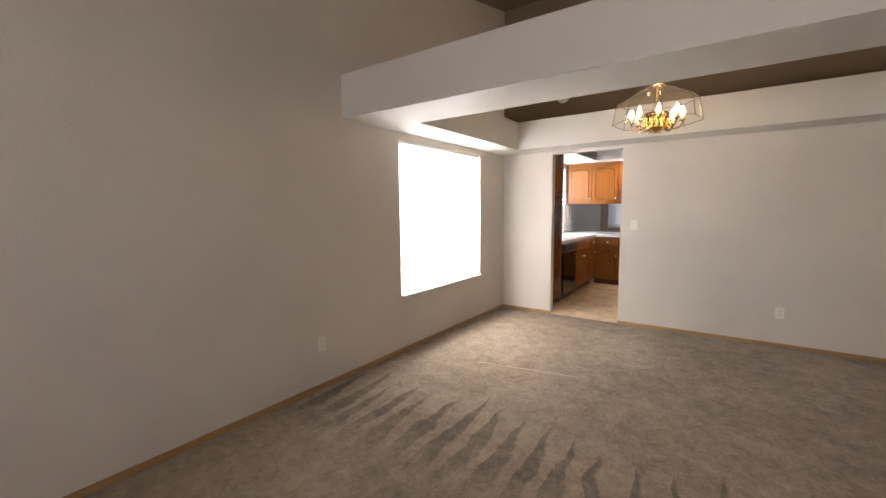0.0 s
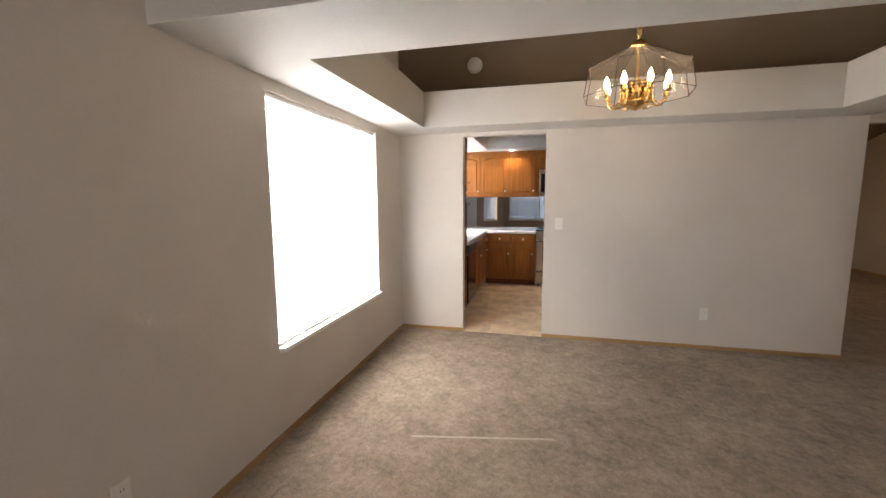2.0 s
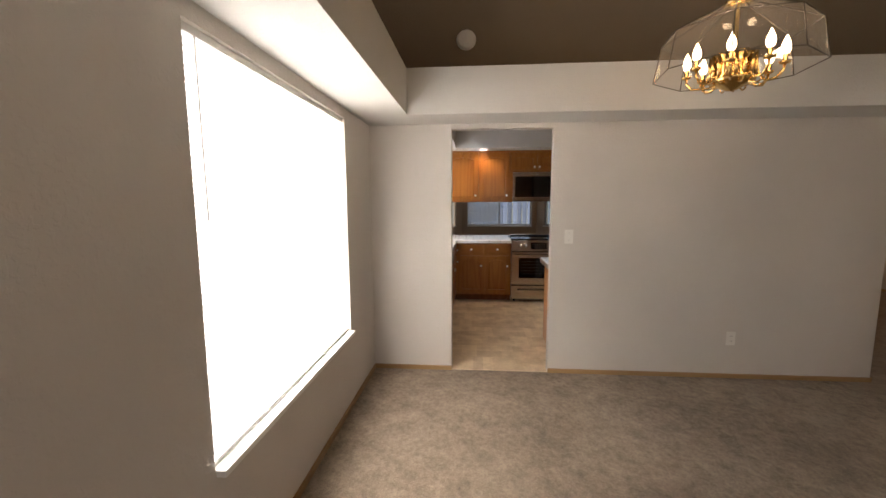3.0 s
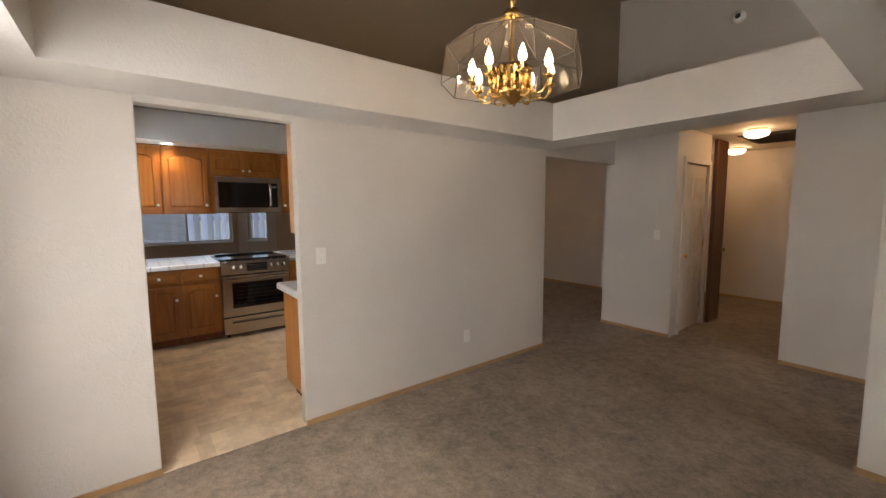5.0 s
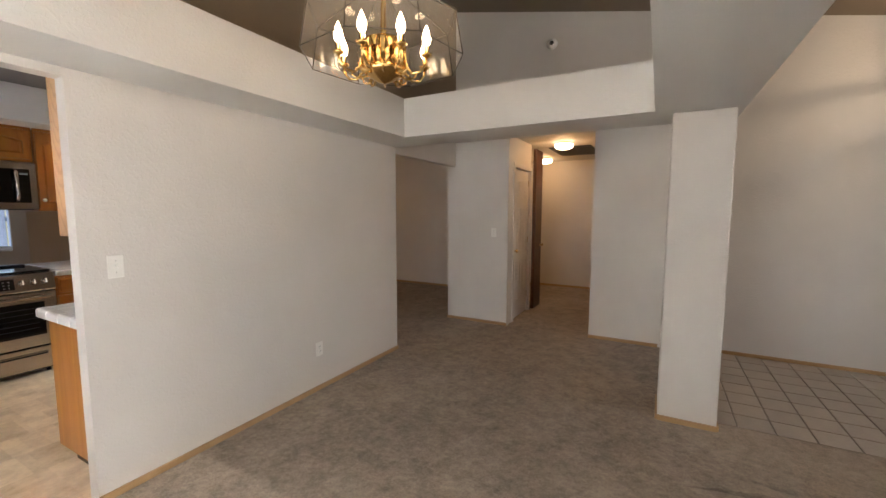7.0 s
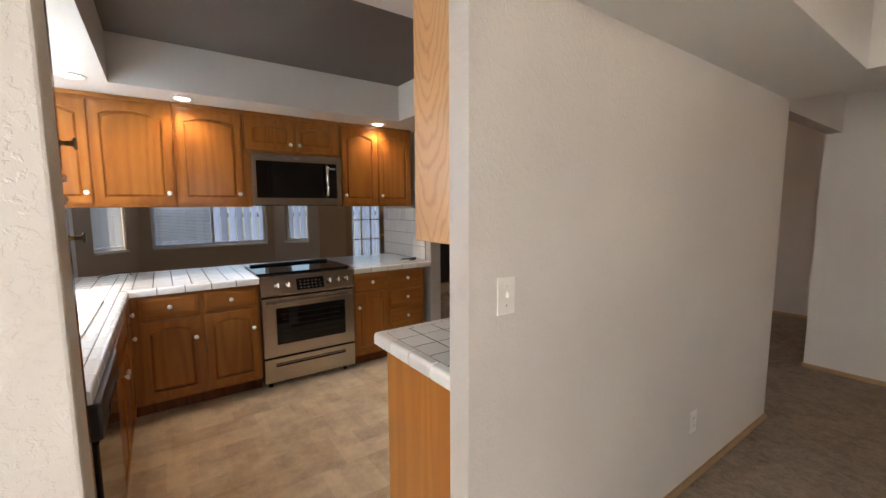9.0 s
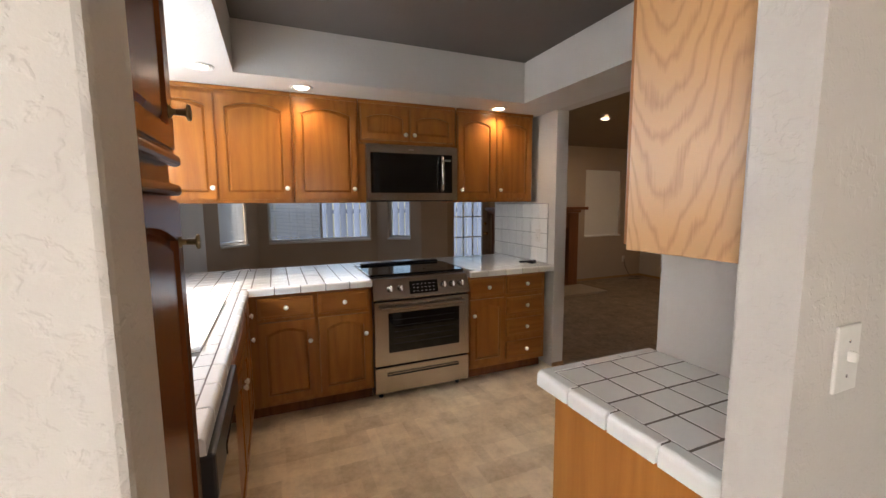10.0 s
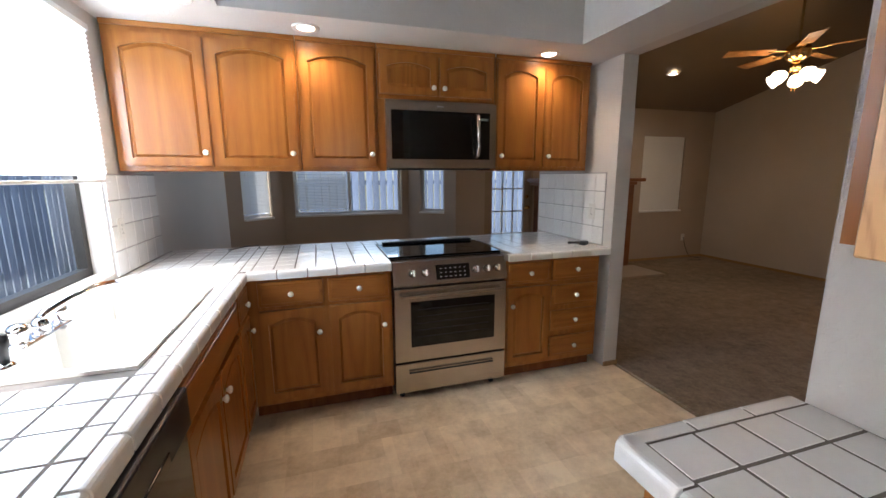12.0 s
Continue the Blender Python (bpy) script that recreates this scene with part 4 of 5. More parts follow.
def left_run():
    """Cabinets under the sink: fronts face +x, so local x runs along +y."""
    c = thing("sink_cabinet", "honey oak sink base with a false front and two doors", "cabinet", at=(-2.115, 6.692, 0), rz=90)
    q = bmesh.new()                  # open at the top for the basin
    box(q, 0, 0.86, 0, 0.02, 0.10, 0.868)
    box(q, 0, 0.02, 0.02, 0.58, 0.10, 0.868)
    box(q, 0.855, 0.86, 0.02, 0.58, 0.10, 0.868)
    box(q, 0.02, 0.855, 0.02, 0.58, 0.10, 0.12)
    part("body", q, M_OAK, c)
    # toe kick coloured darker for the shade under the doors
    part("toe_kick", bbox(0, 0.86, 0.065, 0.58, 0, 0.10), M_SHADE_OAK, c)
    add_drawer(c, 0.02, 0.705, 0.82, 0.145, 0)
    add_door(c, 0.02, 0.135, 0.405, 0.545, (0.375, 0.46))
    add_door(c, 0.435, 0.135, 0.405, 0.545, (0.03, 0.46))
    c = thing("corner_cabinet", "narrow honey oak corner base cabinet", "cabinet", at=(-2.115, 7.554, 0), rz=90)
    carcass(c, 0.314, 0.58, 0, 0.868, True)
    add_drawer(c, 0.01, 0.705, 0.27, 0.145)
    add_door(c, 0.01, 0.135, 0.27, 0.545, (0.24, 0.46))
    dw = thing("dishwasher", "black dishwasher with a steel-edged control panel under the counter", "dishwasher", at=(-2.115, 6.09, 0), rz=90)
    part("tub", bbox(0.005, 0.598, 0.0, 0.56, 0.10, 0.865), M_BLACK, dw)
    part("door_panel", bbox(0.005, 0.598, -0.028, 0.0, 0.11, 0.735, 0.006), M_BLACK_GLASS, dw)
    part("control_panel", bbox(0.005, 0.598, -0.042, 0.0, 0.742, 0.862, 0.008), M_BLACK, dw)
    part("handle_recess", bbox(0.18, 0.42, -0.046, -0.040, 0.752, 0.785, 0.004), M_BLACK_GLASS, dw)
    part("kick_plate", bbox(0.005, 0.598, 0.05, 0.07, 0.0, 0.10), M_BLACK, dw)


left_run()


def pantry():
    """Tall cabinet beside the doorway; its front faces +x."""
    # whole front uses the darkened oak to stand for its shaded side
    c = thing("pantry_cabinet", "tall oak pantry cabinet with arched doors, shade put into its colour", "cabinet", at=(-2.115, 5.505, 0), rz=90)
    w = 0.56
    part("body", bbox(0, w, 0, 0.59, 0.10, 2.20, 0.002, 1), M_SHADE_OAK, c)
    part("toe_kick", bbox(0, w, 0.06, 0.59, 0, 0.10), M_SHADE_OAK, c)
    d = add_door(c, 0.02, 0.13, w - 0.045, 1.33, (w - 0.075, 1.245), True, M_SHADE_OAK, "lower_door", M_DARK_BRASS)
    d = add_door(c, 0.02, 1.555, w - 0.045, 0.62, (w - 0.075, 0.075), False, M_SHADE_OAK, "upper_door", M_DARK_BRASS)
    part("moulding", bbox(0.0, w, -0.022, 0.0, 1.468, 1.492, 0.008), M_SHADE_OAK, c)
    part("moulding", bbox(0.0, w, -0.024, 0.0, 1.528, 1.552, 0.008), M_SHADE_OAK, c)


pantry()


def small_counter():
    c = thing("end_cabinet", "honey oak end cabinet beside the doorway", "cabinet", at=(-1.125, 5.505, 0))
    part("side_panel", bbox(0.0, 0.018, 0, 0.535, 0.10, 0.868, 0.002, 1), M_HONEY, c)
    part("body", bbox(0.018, 0.455, 0, 0.535, 0.10, 0.868, 0.002, 1), M_OAK, c)
    # darker oak stands for shade in this recess
    part("toe_kick", bbox(0.05, 0.455, 0, 0.47, 0.0, 0.10), M_SHADE_OAK, c)
    u = thing("end_wall_cabinet", "oak wall cabinet hung over the end counter, window glare put into its side's colour", "cabinet", at=(-1.125, 5.505, 0))
    part("side_panel", bbox(0.0, 0.016, 0, 0.285, 1.333, 2.205, 0.002, 1), M_VENEER, u)
    part("body", bbox(0.016, 0.455, 0, 0.285, 1.345, 2.205), M_OAK, u)
    part("bottom_panel", bbox(0.016, 0.455, 0.004, 0.285, 1.334, 1.345), M_PALE_OAK, u)
    fr, pn = door_meshes(0.43, 0.84)
    d = part("door", fr, M_OAK, u, "", pose(0.445, 0.286, 1.345, 0, 0, 180))
    part("panel", pn, M_OAK, d)


small_counter()

# ---- appliances ----


def stove():
    s = thing("range", "stainless slide-in electric range with a black glass cooktop", "stove", at=(-1.288, 7.86, 0))
    w = 0.762
    part("body", bbox(0.004, w - 0.004, 0.02, 0.62, 0.03, 0.895), M_BLACK, s)
    dr = part("storage_drawer", bbox(0.0, w, -0.012, 0.02, 0.045, 0.245, 0.006), M_STEEL, s)
    part("drawer_grip", bbox(0.09, w - 0.09, -0.018, -0.010, 0.175, 0.192, 0.004), M_BLACK, dr)
    part("grip_lip", bbox(0.09, w - 0.09, -0.026, -0.010, 0.192, 0.200, 0.003), M_STEEL, dr)
    d = part("oven_door", bbox(0.0, w, -0.016, 0.02, 0.258, 0.742, 0.006), M_STEEL, s)
    part("oven_window", bbox(0.105, w - 0.085, -0.0185, -0.012, 0.355, 0.655, 0.004), M_BLACK_GLASS, d)
    for i in range(5):
        z = 0.42 + i * 0.045
        part("rack_line", bbox(0.15, w - 0.13, -0.0192, -0.0184, z, z + 0.004), M_BLACK, d)
    h = part("door_handle", bbox(0.04, w - 0.04, -0.062, -0.042, 0.685, 0.712, 0.009, 3), M_STEEL, d, "stainless bar handle")
    for x in (0.055, w - 0.075):
        part("handle_post", bbox(x, x + 0.02, -0.046, -0.014, 0.69, 0.708, 0.003), M_STEEL, h)
    # sloped control panel
    q = bmesh.new()
    prof = [(-0.012, 0.752), (-0.022, 0.765), (0.016, 0.905), (0.10, 0.911), (0.10, 0.752)]
    a = [q.verts.new((0.0, y, z)) for y, z in prof]
    b = [q.verts.new((w, y, z)) for y, z in prof]
    q.faces.new(a)
    q.faces.new(b[::-1])
    for i in range(5):
        q.faces.new((a[i], b[i], b[(i + 1) % 5], a[(i + 1) % 5]))
    cp = part("control_panel", q, M_STEEL, s)
    tilt = math.degrees(math.atan2(0.038, 0.14))
    mid = pose(0, -0.003, 0.835, -tilt)
    part("display", bbox(0.275, 0.500, -0.004, 0.003, -0.052, 0.042, 0.002), M_BLACK_GLASS, cp, "black touch display", mid)
    dm = mid
    for i in range(6):
        for j in range(3):
            part("display_mark", bbox(0.30 + i * 0.032, 0.312 + i * 0.032, -0.0048, -0.0038, -0.036 + j * 0.026, -0.032 + j * 0.026), M_WHITE, cp, "", dm)
    for x in (0.125, 0.205, 0.545, 0.620, 0.695):
        k = part("knob", lathe([(0.0, -0.034), (0.017, -0.033), (0.019, -0.028), (0.021, -0.004), (0.024, 0.0)], 18, 'y'), M_STEEL, cp, "round control knob", mid @ pose(x, -0.002, -0.002))
        part("knob_grip", bbox(-0.005, 0.005, -0.040, -0.030, -0.019, 0.019, 0.002, 1), M_WHITE, k)
    part("cooktop", bbox(-0.006, w + 0.006, 0.10, 0.60, 0.912, 0.926, 0.004), M_BLACK_GLASS, s, "black ceramic glass cooktop")
    part("rear_vent", bbox(0.03, w - 0.03, 0.565, 0.625, 0.927, 0.945, 0.006), M_BLACK, s)
    ring = surface("cooktop_ring", (0.05, 0.05, 0.052), 0.25)
    for x, y, r in ((0.20, 0.24, 0.10), (0.56, 0.24, 0.085), (0.20, 0.46, 0.075), (0.56, 0.46, 0.095)):
        q = bmesh.new()
        n = 40
        o = [q.verts.new((x + r * math.cos(2 * math.pi * i / n), y + r * math.sin(2 * math.pi * i / n), 0.9266)) for i in range(n)]
        i2 = [q.verts.new((x + (r - 0.004) * math.cos(2 * math.pi * i / n), y + (r - 0.004) * math.sin(2 * math.pi * i / n), 0.9266)) for i in range(n)]
        for i in range(n):
            q.faces.new((o[i], o[(i + 1) % n], i2[(i + 1) % n], i2[i]))
        part("burner_ring", q, ring, s)
    for x in (0.05, w - 0.08):
        for y in (0.02, 0.56):
            part("foot", lathe([(0.018, 0.0), (0.018, 0.02), (0.01, 0.022), (0.01, 0.046)], 12, 'z', (x, y + 0.02, 0)), M_BLACK, s)


stove()


def microwave():
    m = thing("microwave", "stainless over-the-range microwave with a dark glass door", "microwave", at=(-1.262, 8.078, 1.478))
    w, h = 0.745, 0.418
    part("case", bbox(0, w, 0.03, 0.37, 0, h, 0.004, 1), M_BLACK, m)
    q = bmesh.new()
    for x0, x1, z0, z1 in ((0, w, h - 0.058, h), (0, w, 0.0, 0.058), (0, 0.03, 0.058, h - 0.058), (0.70, w, 0.058, h - 0.058)):
        box(q, x0, x1, 0.0, 0.03, z0, z1)
    d = part("door", q, M_STEEL, m)
    part("door_glass", bbox(0.03, 0.585, 0.004, 0.03, 0.058, h - 0.058), M_BLACK_GLASS, d, "dark glass window")
    part("keypad", bbox(0.587, 0.70, 0.002, 0.03, 0.058, h - 0.058), M_BLACK_GLASS, m, "black touch keypad")
    part("clock_display", bbox(0.635, 0.688, 0.0, 0.003, 0.31, 0.325), surface("dim_display", (0.20, 0.27, 0.27), 0.3), m)
    pts = [(0.605, 0.0, 0.075), (0.605, -0.030, 0.092), (0.605, -0.040, 0.14), (0.605, -0.043, 0.21), (0.605, -0.040, 0.28), (0.605, -0.030, 0.328), (0.605, 0.0, 0.345)]
    part("handle", tube(pts, 0.014, 12), M_STEEL, d, "curved stainless handle")
    part("badge", bbox(0.33, 0.375, -0.001, 0.002, h - 0.034, h - 0.026), M_CHROME, d)
    part("bottom_vent", bbox(0.02, w - 0.02, 0.05, 0.35, -0.008, 0.001), M_BLACK, m)


microwave()

# ---- ceiling and hanging lamps ----


def recessed(x, y, z, watts, group):
    r = thing("recessed_light", "lit recessed downlight with a white trim ring", "ceiling light", group, at=(x, y, z))
    part("trim_ring", lathe([(0.045, -0.002), (0.058, -0.008), (0.072, -0.006), (0.074, 0.0)], 28), M_TRIM, r)
    part("lens", lathe([(0.0, -0.010), (0.03, -0.009), (0.045, -0.004), (0.046, 0.0)], 24), M_RECESS, r, "glowing frosted lens")
    li = bpy.data.lights.new("downlight", 'SPOT')
    li.energy, li.color, li.spot_size, li.spot_blend, li.shadow_soft_size = watts, WARM, radians(145), 0.7, 0.04
    ob = new("downlight", li)
    ob.matrix_world = look((x, y, z - 0.02), (x, y, 0))


G_REC = "recessed lights in the kitchen soffit"
recessed(-2.258, 7.73, K_SOF, W_RECESS, G_REC)
recessed(-1.706, 7.955, K_SOF, W_RECESS, G_REC)
recessed(-0.178, 8.0, K_SOF, W_RECESS, G_REC)


def chandelier(x, y, z_bottom, z_top, hook_z):
    c = thing("chandelier", "brass candle chandelier in a faceted clear glass shade", "chandelier", at=(x, y, 0))
    # faceted shade: crown and a flaring band, open below
    n, r0, r1, r2 = 8, 0.045, 0.293, 0.322
    za, zb, zc = z_top - 0.035, z_bottom + 0.238, z_bottom + 0.074
    rings = [(r0, za), (r1, zb), (r2, zc)]
    tw = radians(13.4)
    pts = [[Vector((r * math.cos(tw + 2 * math.pi * i / n), r * math.sin(tw + 2 * math.pi * i / n), z)) for i in range(n)] for r, z in rings]
    names = ("crown_pane", "band_pane")
    for k in range(2):
        for i in range(n):
            q = bmesh.new()
            vs = [q.verts.new(p) for p in (pts[k][i], pts[k][(i + 1) % n], pts[k + 1][(i + 1) % n], pts[k + 1][i])]
            q.faces.new(vs)
            p = part(names[k], q, M_SHADE, c)
            p.visible_shadow = False
    for i in range(n):
        part("rib", tube([p[i] for p in pts], 0.0024, 6), M_BRONZE, c)
    for k in (1, 2):
        part("band", tube([pts[k][i % n] for i in range(n + 1)], 0.0022, 6), M_BRONZE, c)
    # brass body
    part("cap", lathe([(0.0, z_top + 0.0), (0.03, z_top - 0.002), (0.052, z_top - 0.03), (0.055, z_top - 0.04), (0.0, z_top - 0.042)], 24), M_BRASS, c)
    part("stem", lathe([(0.008, z_bottom + 0.03), (0.012, z_bottom + 0.2), (0.008, z_top + 0.02), (0.018, z_top + 0.03), (0.012, z_top + 0.05), (0.022, z_top + 0.062), (0.008, z_top + 0.08)], 16), M_BRASS, c)
    part("hub", lathe([(0.0, z_bottom - 0.01), (0.025, z_bottom - 0.004), (0.05, z_bottom + 0.010), (0.088, z_bottom + 0.028), (0.090, z_bottom + 0.042), (0.080, z_bottom + 0.055), (0.078, z_bottom + 0.115), (0.088, z_bottom + 0.140), (0.082, z_bottom + 0.150), (0.0, z_bottom + 0.152)], 28), M_BRASS, c, "fluted brass hub")
    for i in range(16):
        a = 2 * math.pi * i / 16
        part("flute", tube([(0.083 * math.cos(a), 0.083 * math.sin(a), z_bottom + h) for h in (0.045, 0.08, 0.145)], 0.009, 6), M_BRASS, c)
    for i in range(8):
        a = 2 * math.pi * i / 8 + 0.2
        ca, sa = math.cos(a), math.sin(a)
        arm = [(0.082, 0.11), (0.095, 0.045), (0.12, 0.018), (0.155, 0.022), (0.178, 0.05), (0.180, 0.075)]
        ar = part("arm", tube([(r * ca, r * sa, z_bottom + h) for r, h in arm], 0.0055, 8), M_BRASS, c)
        cup = (0.180 * ca, 0.180 * sa, z_bottom)
        part("candle_cup", lathe([(0.006, 0.070), (0.020, 0.076), (0.022, 0.084), (0.010, 0.086), (0.0105, 0.115), (0.0, 0.116)], 14, 'z', cup), M_BRASS, ar)
        part("flame_bulb", lathe([(0.008, 0.115), (0.0155, 0.128), (0.0175, 0.143), (0.0135, 0.160), (0.0055, 0.180), (0.0015, 0.190)], 14, 'z', cup), M_BULB, ar, "lit flame-shaped bulb")
    for i in range(8):
        a = 2 * math.pi * i / 8 + 0.6
        arm = [(0.03, 0.03), (0.06, 0.0), (0.10, -0.012), (0.125, 0.0), (0.128, 0.016)]
        part("scroll", tube([(r * math.cos(a), r * math.sin(a), z_bottom + h + 0.02) for r, h in arm], 0.004, 6), M_BRASS, c)
    # chain up to the ceiling
    z = z_top + 0.075
    k = 0
    lp = [(0.011 * math.cos(2 * math.pi * i / 12), 0.0, 0.019 * math.sin(2 * math.pi * i / 12)) for i in range(13)]
    lm = mesh_of("chain_link", tube(lp, 0.0028, 6), M_BRASS)
    while z < hook_z - 0.03:
        shared("chain_link", lm, c, pose(0, 0, z + 0.017, 0, 0, 90 * (k % 2)))
        z += 0.032
        k += 1
    part("canopy", lathe([(0.0, hook_z - 0.05), (0.02, hook_z - 0.045), (0.055, hook_z - 0.02), (0.062, hook_z + 0.03)], 24), M_BRASS, c)
    bulb("chandelier_glow", (x, y, z_bottom + 0.15), W_CHAND, WARM, 0.06)


chandelier(-0.675, 3.99, 1.985, 2.385, vault(0, 3.99))


def flush_lamp(x, y, z, watts):
    f = thing("flush_ceiling_light", "lit frosted dome ceiling light on a brass base", "ceiling light", "hall ceiling lights", at=(x, y, z))
    part("base", lathe([(0.0, 0.0), (0.10, 0.0), (0.105, -0.02), (0.10, -0.03), (0.0, -0.03)], 28), M_BRASS, f)
    part("dome", lathe([(0.12, -0.028), (0.125, -0.045), (0.11, -0.075), (0.06, -0.095), (0.0, -0.10)], 28), M_LAMPGLASS, f, "glowing frosted glass dome")
    bulb("hall_glow", (x, y, z - 0.14), watts, AMBER, 0.09)


flush_lamp(3.72, 4.20, 2.41, W_HALL)
flush_lamp(5.30, 4.85, 2.41, W_HALL)


def ceiling_fan(x, y, z):
    f = thing("ceiling_fan", "brass ceiling fan with wooden blades and lit tulip shades", "ceiling fan", at=(x, y, 0))
    top = vault_far(x, y)
    part("canopy", lathe([(0.0, top - 0.10), (0.03, top - 0.09), (0.07, top - 0.03), (0.075, top + 0.03)], 20), M_DARK_BRASS, f)
    part("downrod", tube([(0, 0, z + 0.08), (0, 0, top - 0.06)], 0.012, 8), M_DARK_BRASS, f)
    part("motor", lathe([(0.0, z - 0.09), (0.05, z - 0.085), (0.09, z - 0.05), (0.10, z), (0.085, z + 0.05), (0.03, z + 0.09), (0.0, z + 0.095)], 24), M_BRASS, f)
    for i in range(5):
        a = 72 * i + 8
        b = part("blade", bbox(0.20, 0.60, -0.06, 0.06, -0.004, 0.004, 0.003, 1), M_PALE_OAK, f, "light wood fan blade", pose(0, 0, z + 0.01, 10, 0, a))
        part("blade_iron", bbox(0.08, 0.24, -0.015, 0.015, -0.008, -0.003, 0.002, 1), M_BRASS, b)
    part("light_hub", lathe([(0.0, z - 0.17), (0.03, z - 0.165), (0.05, z - 0.13), (0.03, z - 0.09)], 18), M_BRASS, f)
    for i in range(5):
        a = math.pi * 0.4 * i + 0.5
        d = Vector((math.cos(a), math.sin(a), -0.45)).normalized()
        base = Vector((0, 0, z - 0.15)) + d * 0.06
        s = part("light_arm", tube([base, base + d * 0.06], 0.009, 8), M_BRASS, f)
        pr = [base + d * t for t in (0.06, 0.08, 0.11, 0.145)]
        part("tulip_shade", tube(pr, [0.022, 0.042, 0.052, 0.060], 16), M_LAMPGLASS, s, "glowing tulip shade")
    for dx in (-0.02, 0.03):
        part("pull_chain", tube([(dx, 0, z - 0.16), (dx, 0, z - 0.36)], 0.002, 5), M_BRASS, f)
    bulb("fan_glow", (x, y, z - 0.33), W_FAN, AMBER, 0.10)


ceiling_fan(2.57, 8.27, 2.53)
recessed(2.78, 9.85, vault_far(0, 9.85) - 0.012, 12, "recessed lights in the family room")


def entry_pendant(x, y, z):
    p = thing("pendant_light", "lit brass and faceted clear glass entry lantern", "pendant light", at=(x, y, 0))
    top = vault(x, y)
    n = 6
    rings = [(0.03, z + 0.16), (0.13, z + 0.06), (0.15, z - 0.03), (0.07, z - 0.14)]
    pts = [[Vector((r * math.cos(2 * math.pi * i / n), r * math.sin(2 * math.pi * i / n), h)) for i in range(n)] for r, h in rings]
    for k in range(3):
        for i in range(n):
            q = bmesh.new()
            q.faces.new([q.verts.new(v) for v in (pts[k][i], pts[k][(i + 1) % n], pts[k + 1][(i + 1) % n], pts[k + 1][i])])
            g = part("glass_pane", q, M_SHADE, p)
            g.visible_shadow = False
    for i in range(n):
        part("rib", tube([r[i] for r in pts], 0.004, 6), M_DARK_BRASS, p)
    for k in (1, 2):
        part("band", tube([pts[k][i % n] for i in range(n + 1)], 0.006, 6), M_DARK_BRASS, p)
    part("rod", tube([(0, 0, z + 0.14), (0, 0, top)], 0.006, 6), M_DARK_BRASS, p)
    part("cap", lathe([(0.045, z + 0.15), (0.03, z + 0.18), (0.008, z + 0.20)], 16), M_DARK_BRASS, p)
    part("bulb", lathe([(0.008, z + 0.05), (0.028, z + 0.01), (0.024, z - 0.03), (0.0, z - 0.05)], 14), M_BULB, p, "lit bulb")
    bulb("entry_glow", (x, y, z + 0.085), W_ENTRY, WARM, 0.012)


entry_pendant(2.05, 1.33, 2.63)

# ---- doors, fireplace ----


def panel_door(w, h):
    """A six-panel leaf: local x across, front at -y."""
    q = bmesh.new()
    box(q, 0, w, 0.006, 0.035, 0, h)
    st, mid = 0.105, 0.09
    pw = (w - 2 * st - mid) / 2
    rows = ((0.24, 0.78), (0.92, 1.50), (1.62, 1.86))
    zs = [0.0] + [v for r in rows for v in r] + [h]
    for a, b in ((0, st), (w - st, w), (st + pw, st + pw + mid)):
        box(q, a, b, 0.0, 0.006, 0, h)
    for i in range(0, len(zs), 2):
        for x in (st, st + pw + mid):
            box(q, x, x + pw, 0.0, 0.006, zs[i], zs[i + 1])
    return q, [(x, z0, pw, z1 - z0) for z0, z1 in rows for x in (st, st + pw + mid)]


def hall_door():
    d = thing("door_2", "closed off-white six-panel hall closet door", "door", at=(3.02, 4.685, 0), kind="structure")
    q, panels = panel_door(0.67, 2.01)
    leaf = part("door_leaf", q, M_DOORPAINT, d, "", pose(0.01, 0, 0.008))
    for x, z, w, h in panels:
        part("raised_panel", bbox(x + 0.018, x + w - 0.018, 0.0005, 0.008, z + 0.018, z + h - 0.018, 0.004, 1), M_DOORPAINT, leaf)
    part("door_knob", lathe([(0.0, -0.062), (0.024, -0.055), (0.026, -0.042), (0.011, -0.03), (0.01, -0.01), (0.03, -0.005), (0.03, 0.0)], 16, 'y'), M_BRASS, leaf, "brass door knob", pose(0.065, 0, 0.93))
    for z in (0.2, 1.0, 1.8):
        part("hinge", bbox(0.664, 0.676, -0.008, 0.004, z, z + 0.09, 0.002, 1), M_DARK_BRASS, leaf)
    q = bmesh.new()
    box(q, -0.06, 0.0, -0.036, -0.0225, 0, 2.09)
    box(q, 0.69, 0.75, -0.036, -0.0225, 0, 2.09)
    box(q, 0.0, 0.69, -0.036, -0.0225, 2.03, 2.09)
    part("casing", q, M_DOORPAINT, d)


hall_door()


# door-like panel put in for the narrow dark gap past the closet wall
def dark_panel():
    d = thing("hall_dark_panel", "dark full-height panel put in for a dark gap in the hall", "door", at=(3.80, 4.60, 0), kind="structure")
    part("door_leaf", bbox(0, 0.36, 0.0, 0.045, 0.01, 2.36, 0.003, 1), M_DARKWOOD, d)
    part("door_knob", lathe([(0.0, -0.05), (0.022, -0.045), (0.022, -0.03), (0.01, -0.02), (0.025, 0.0)], 14, 'y'), M_DARK_BRASS, d, "aged brass knob", pose(0.30, 0, 0.95))


dark_panel()


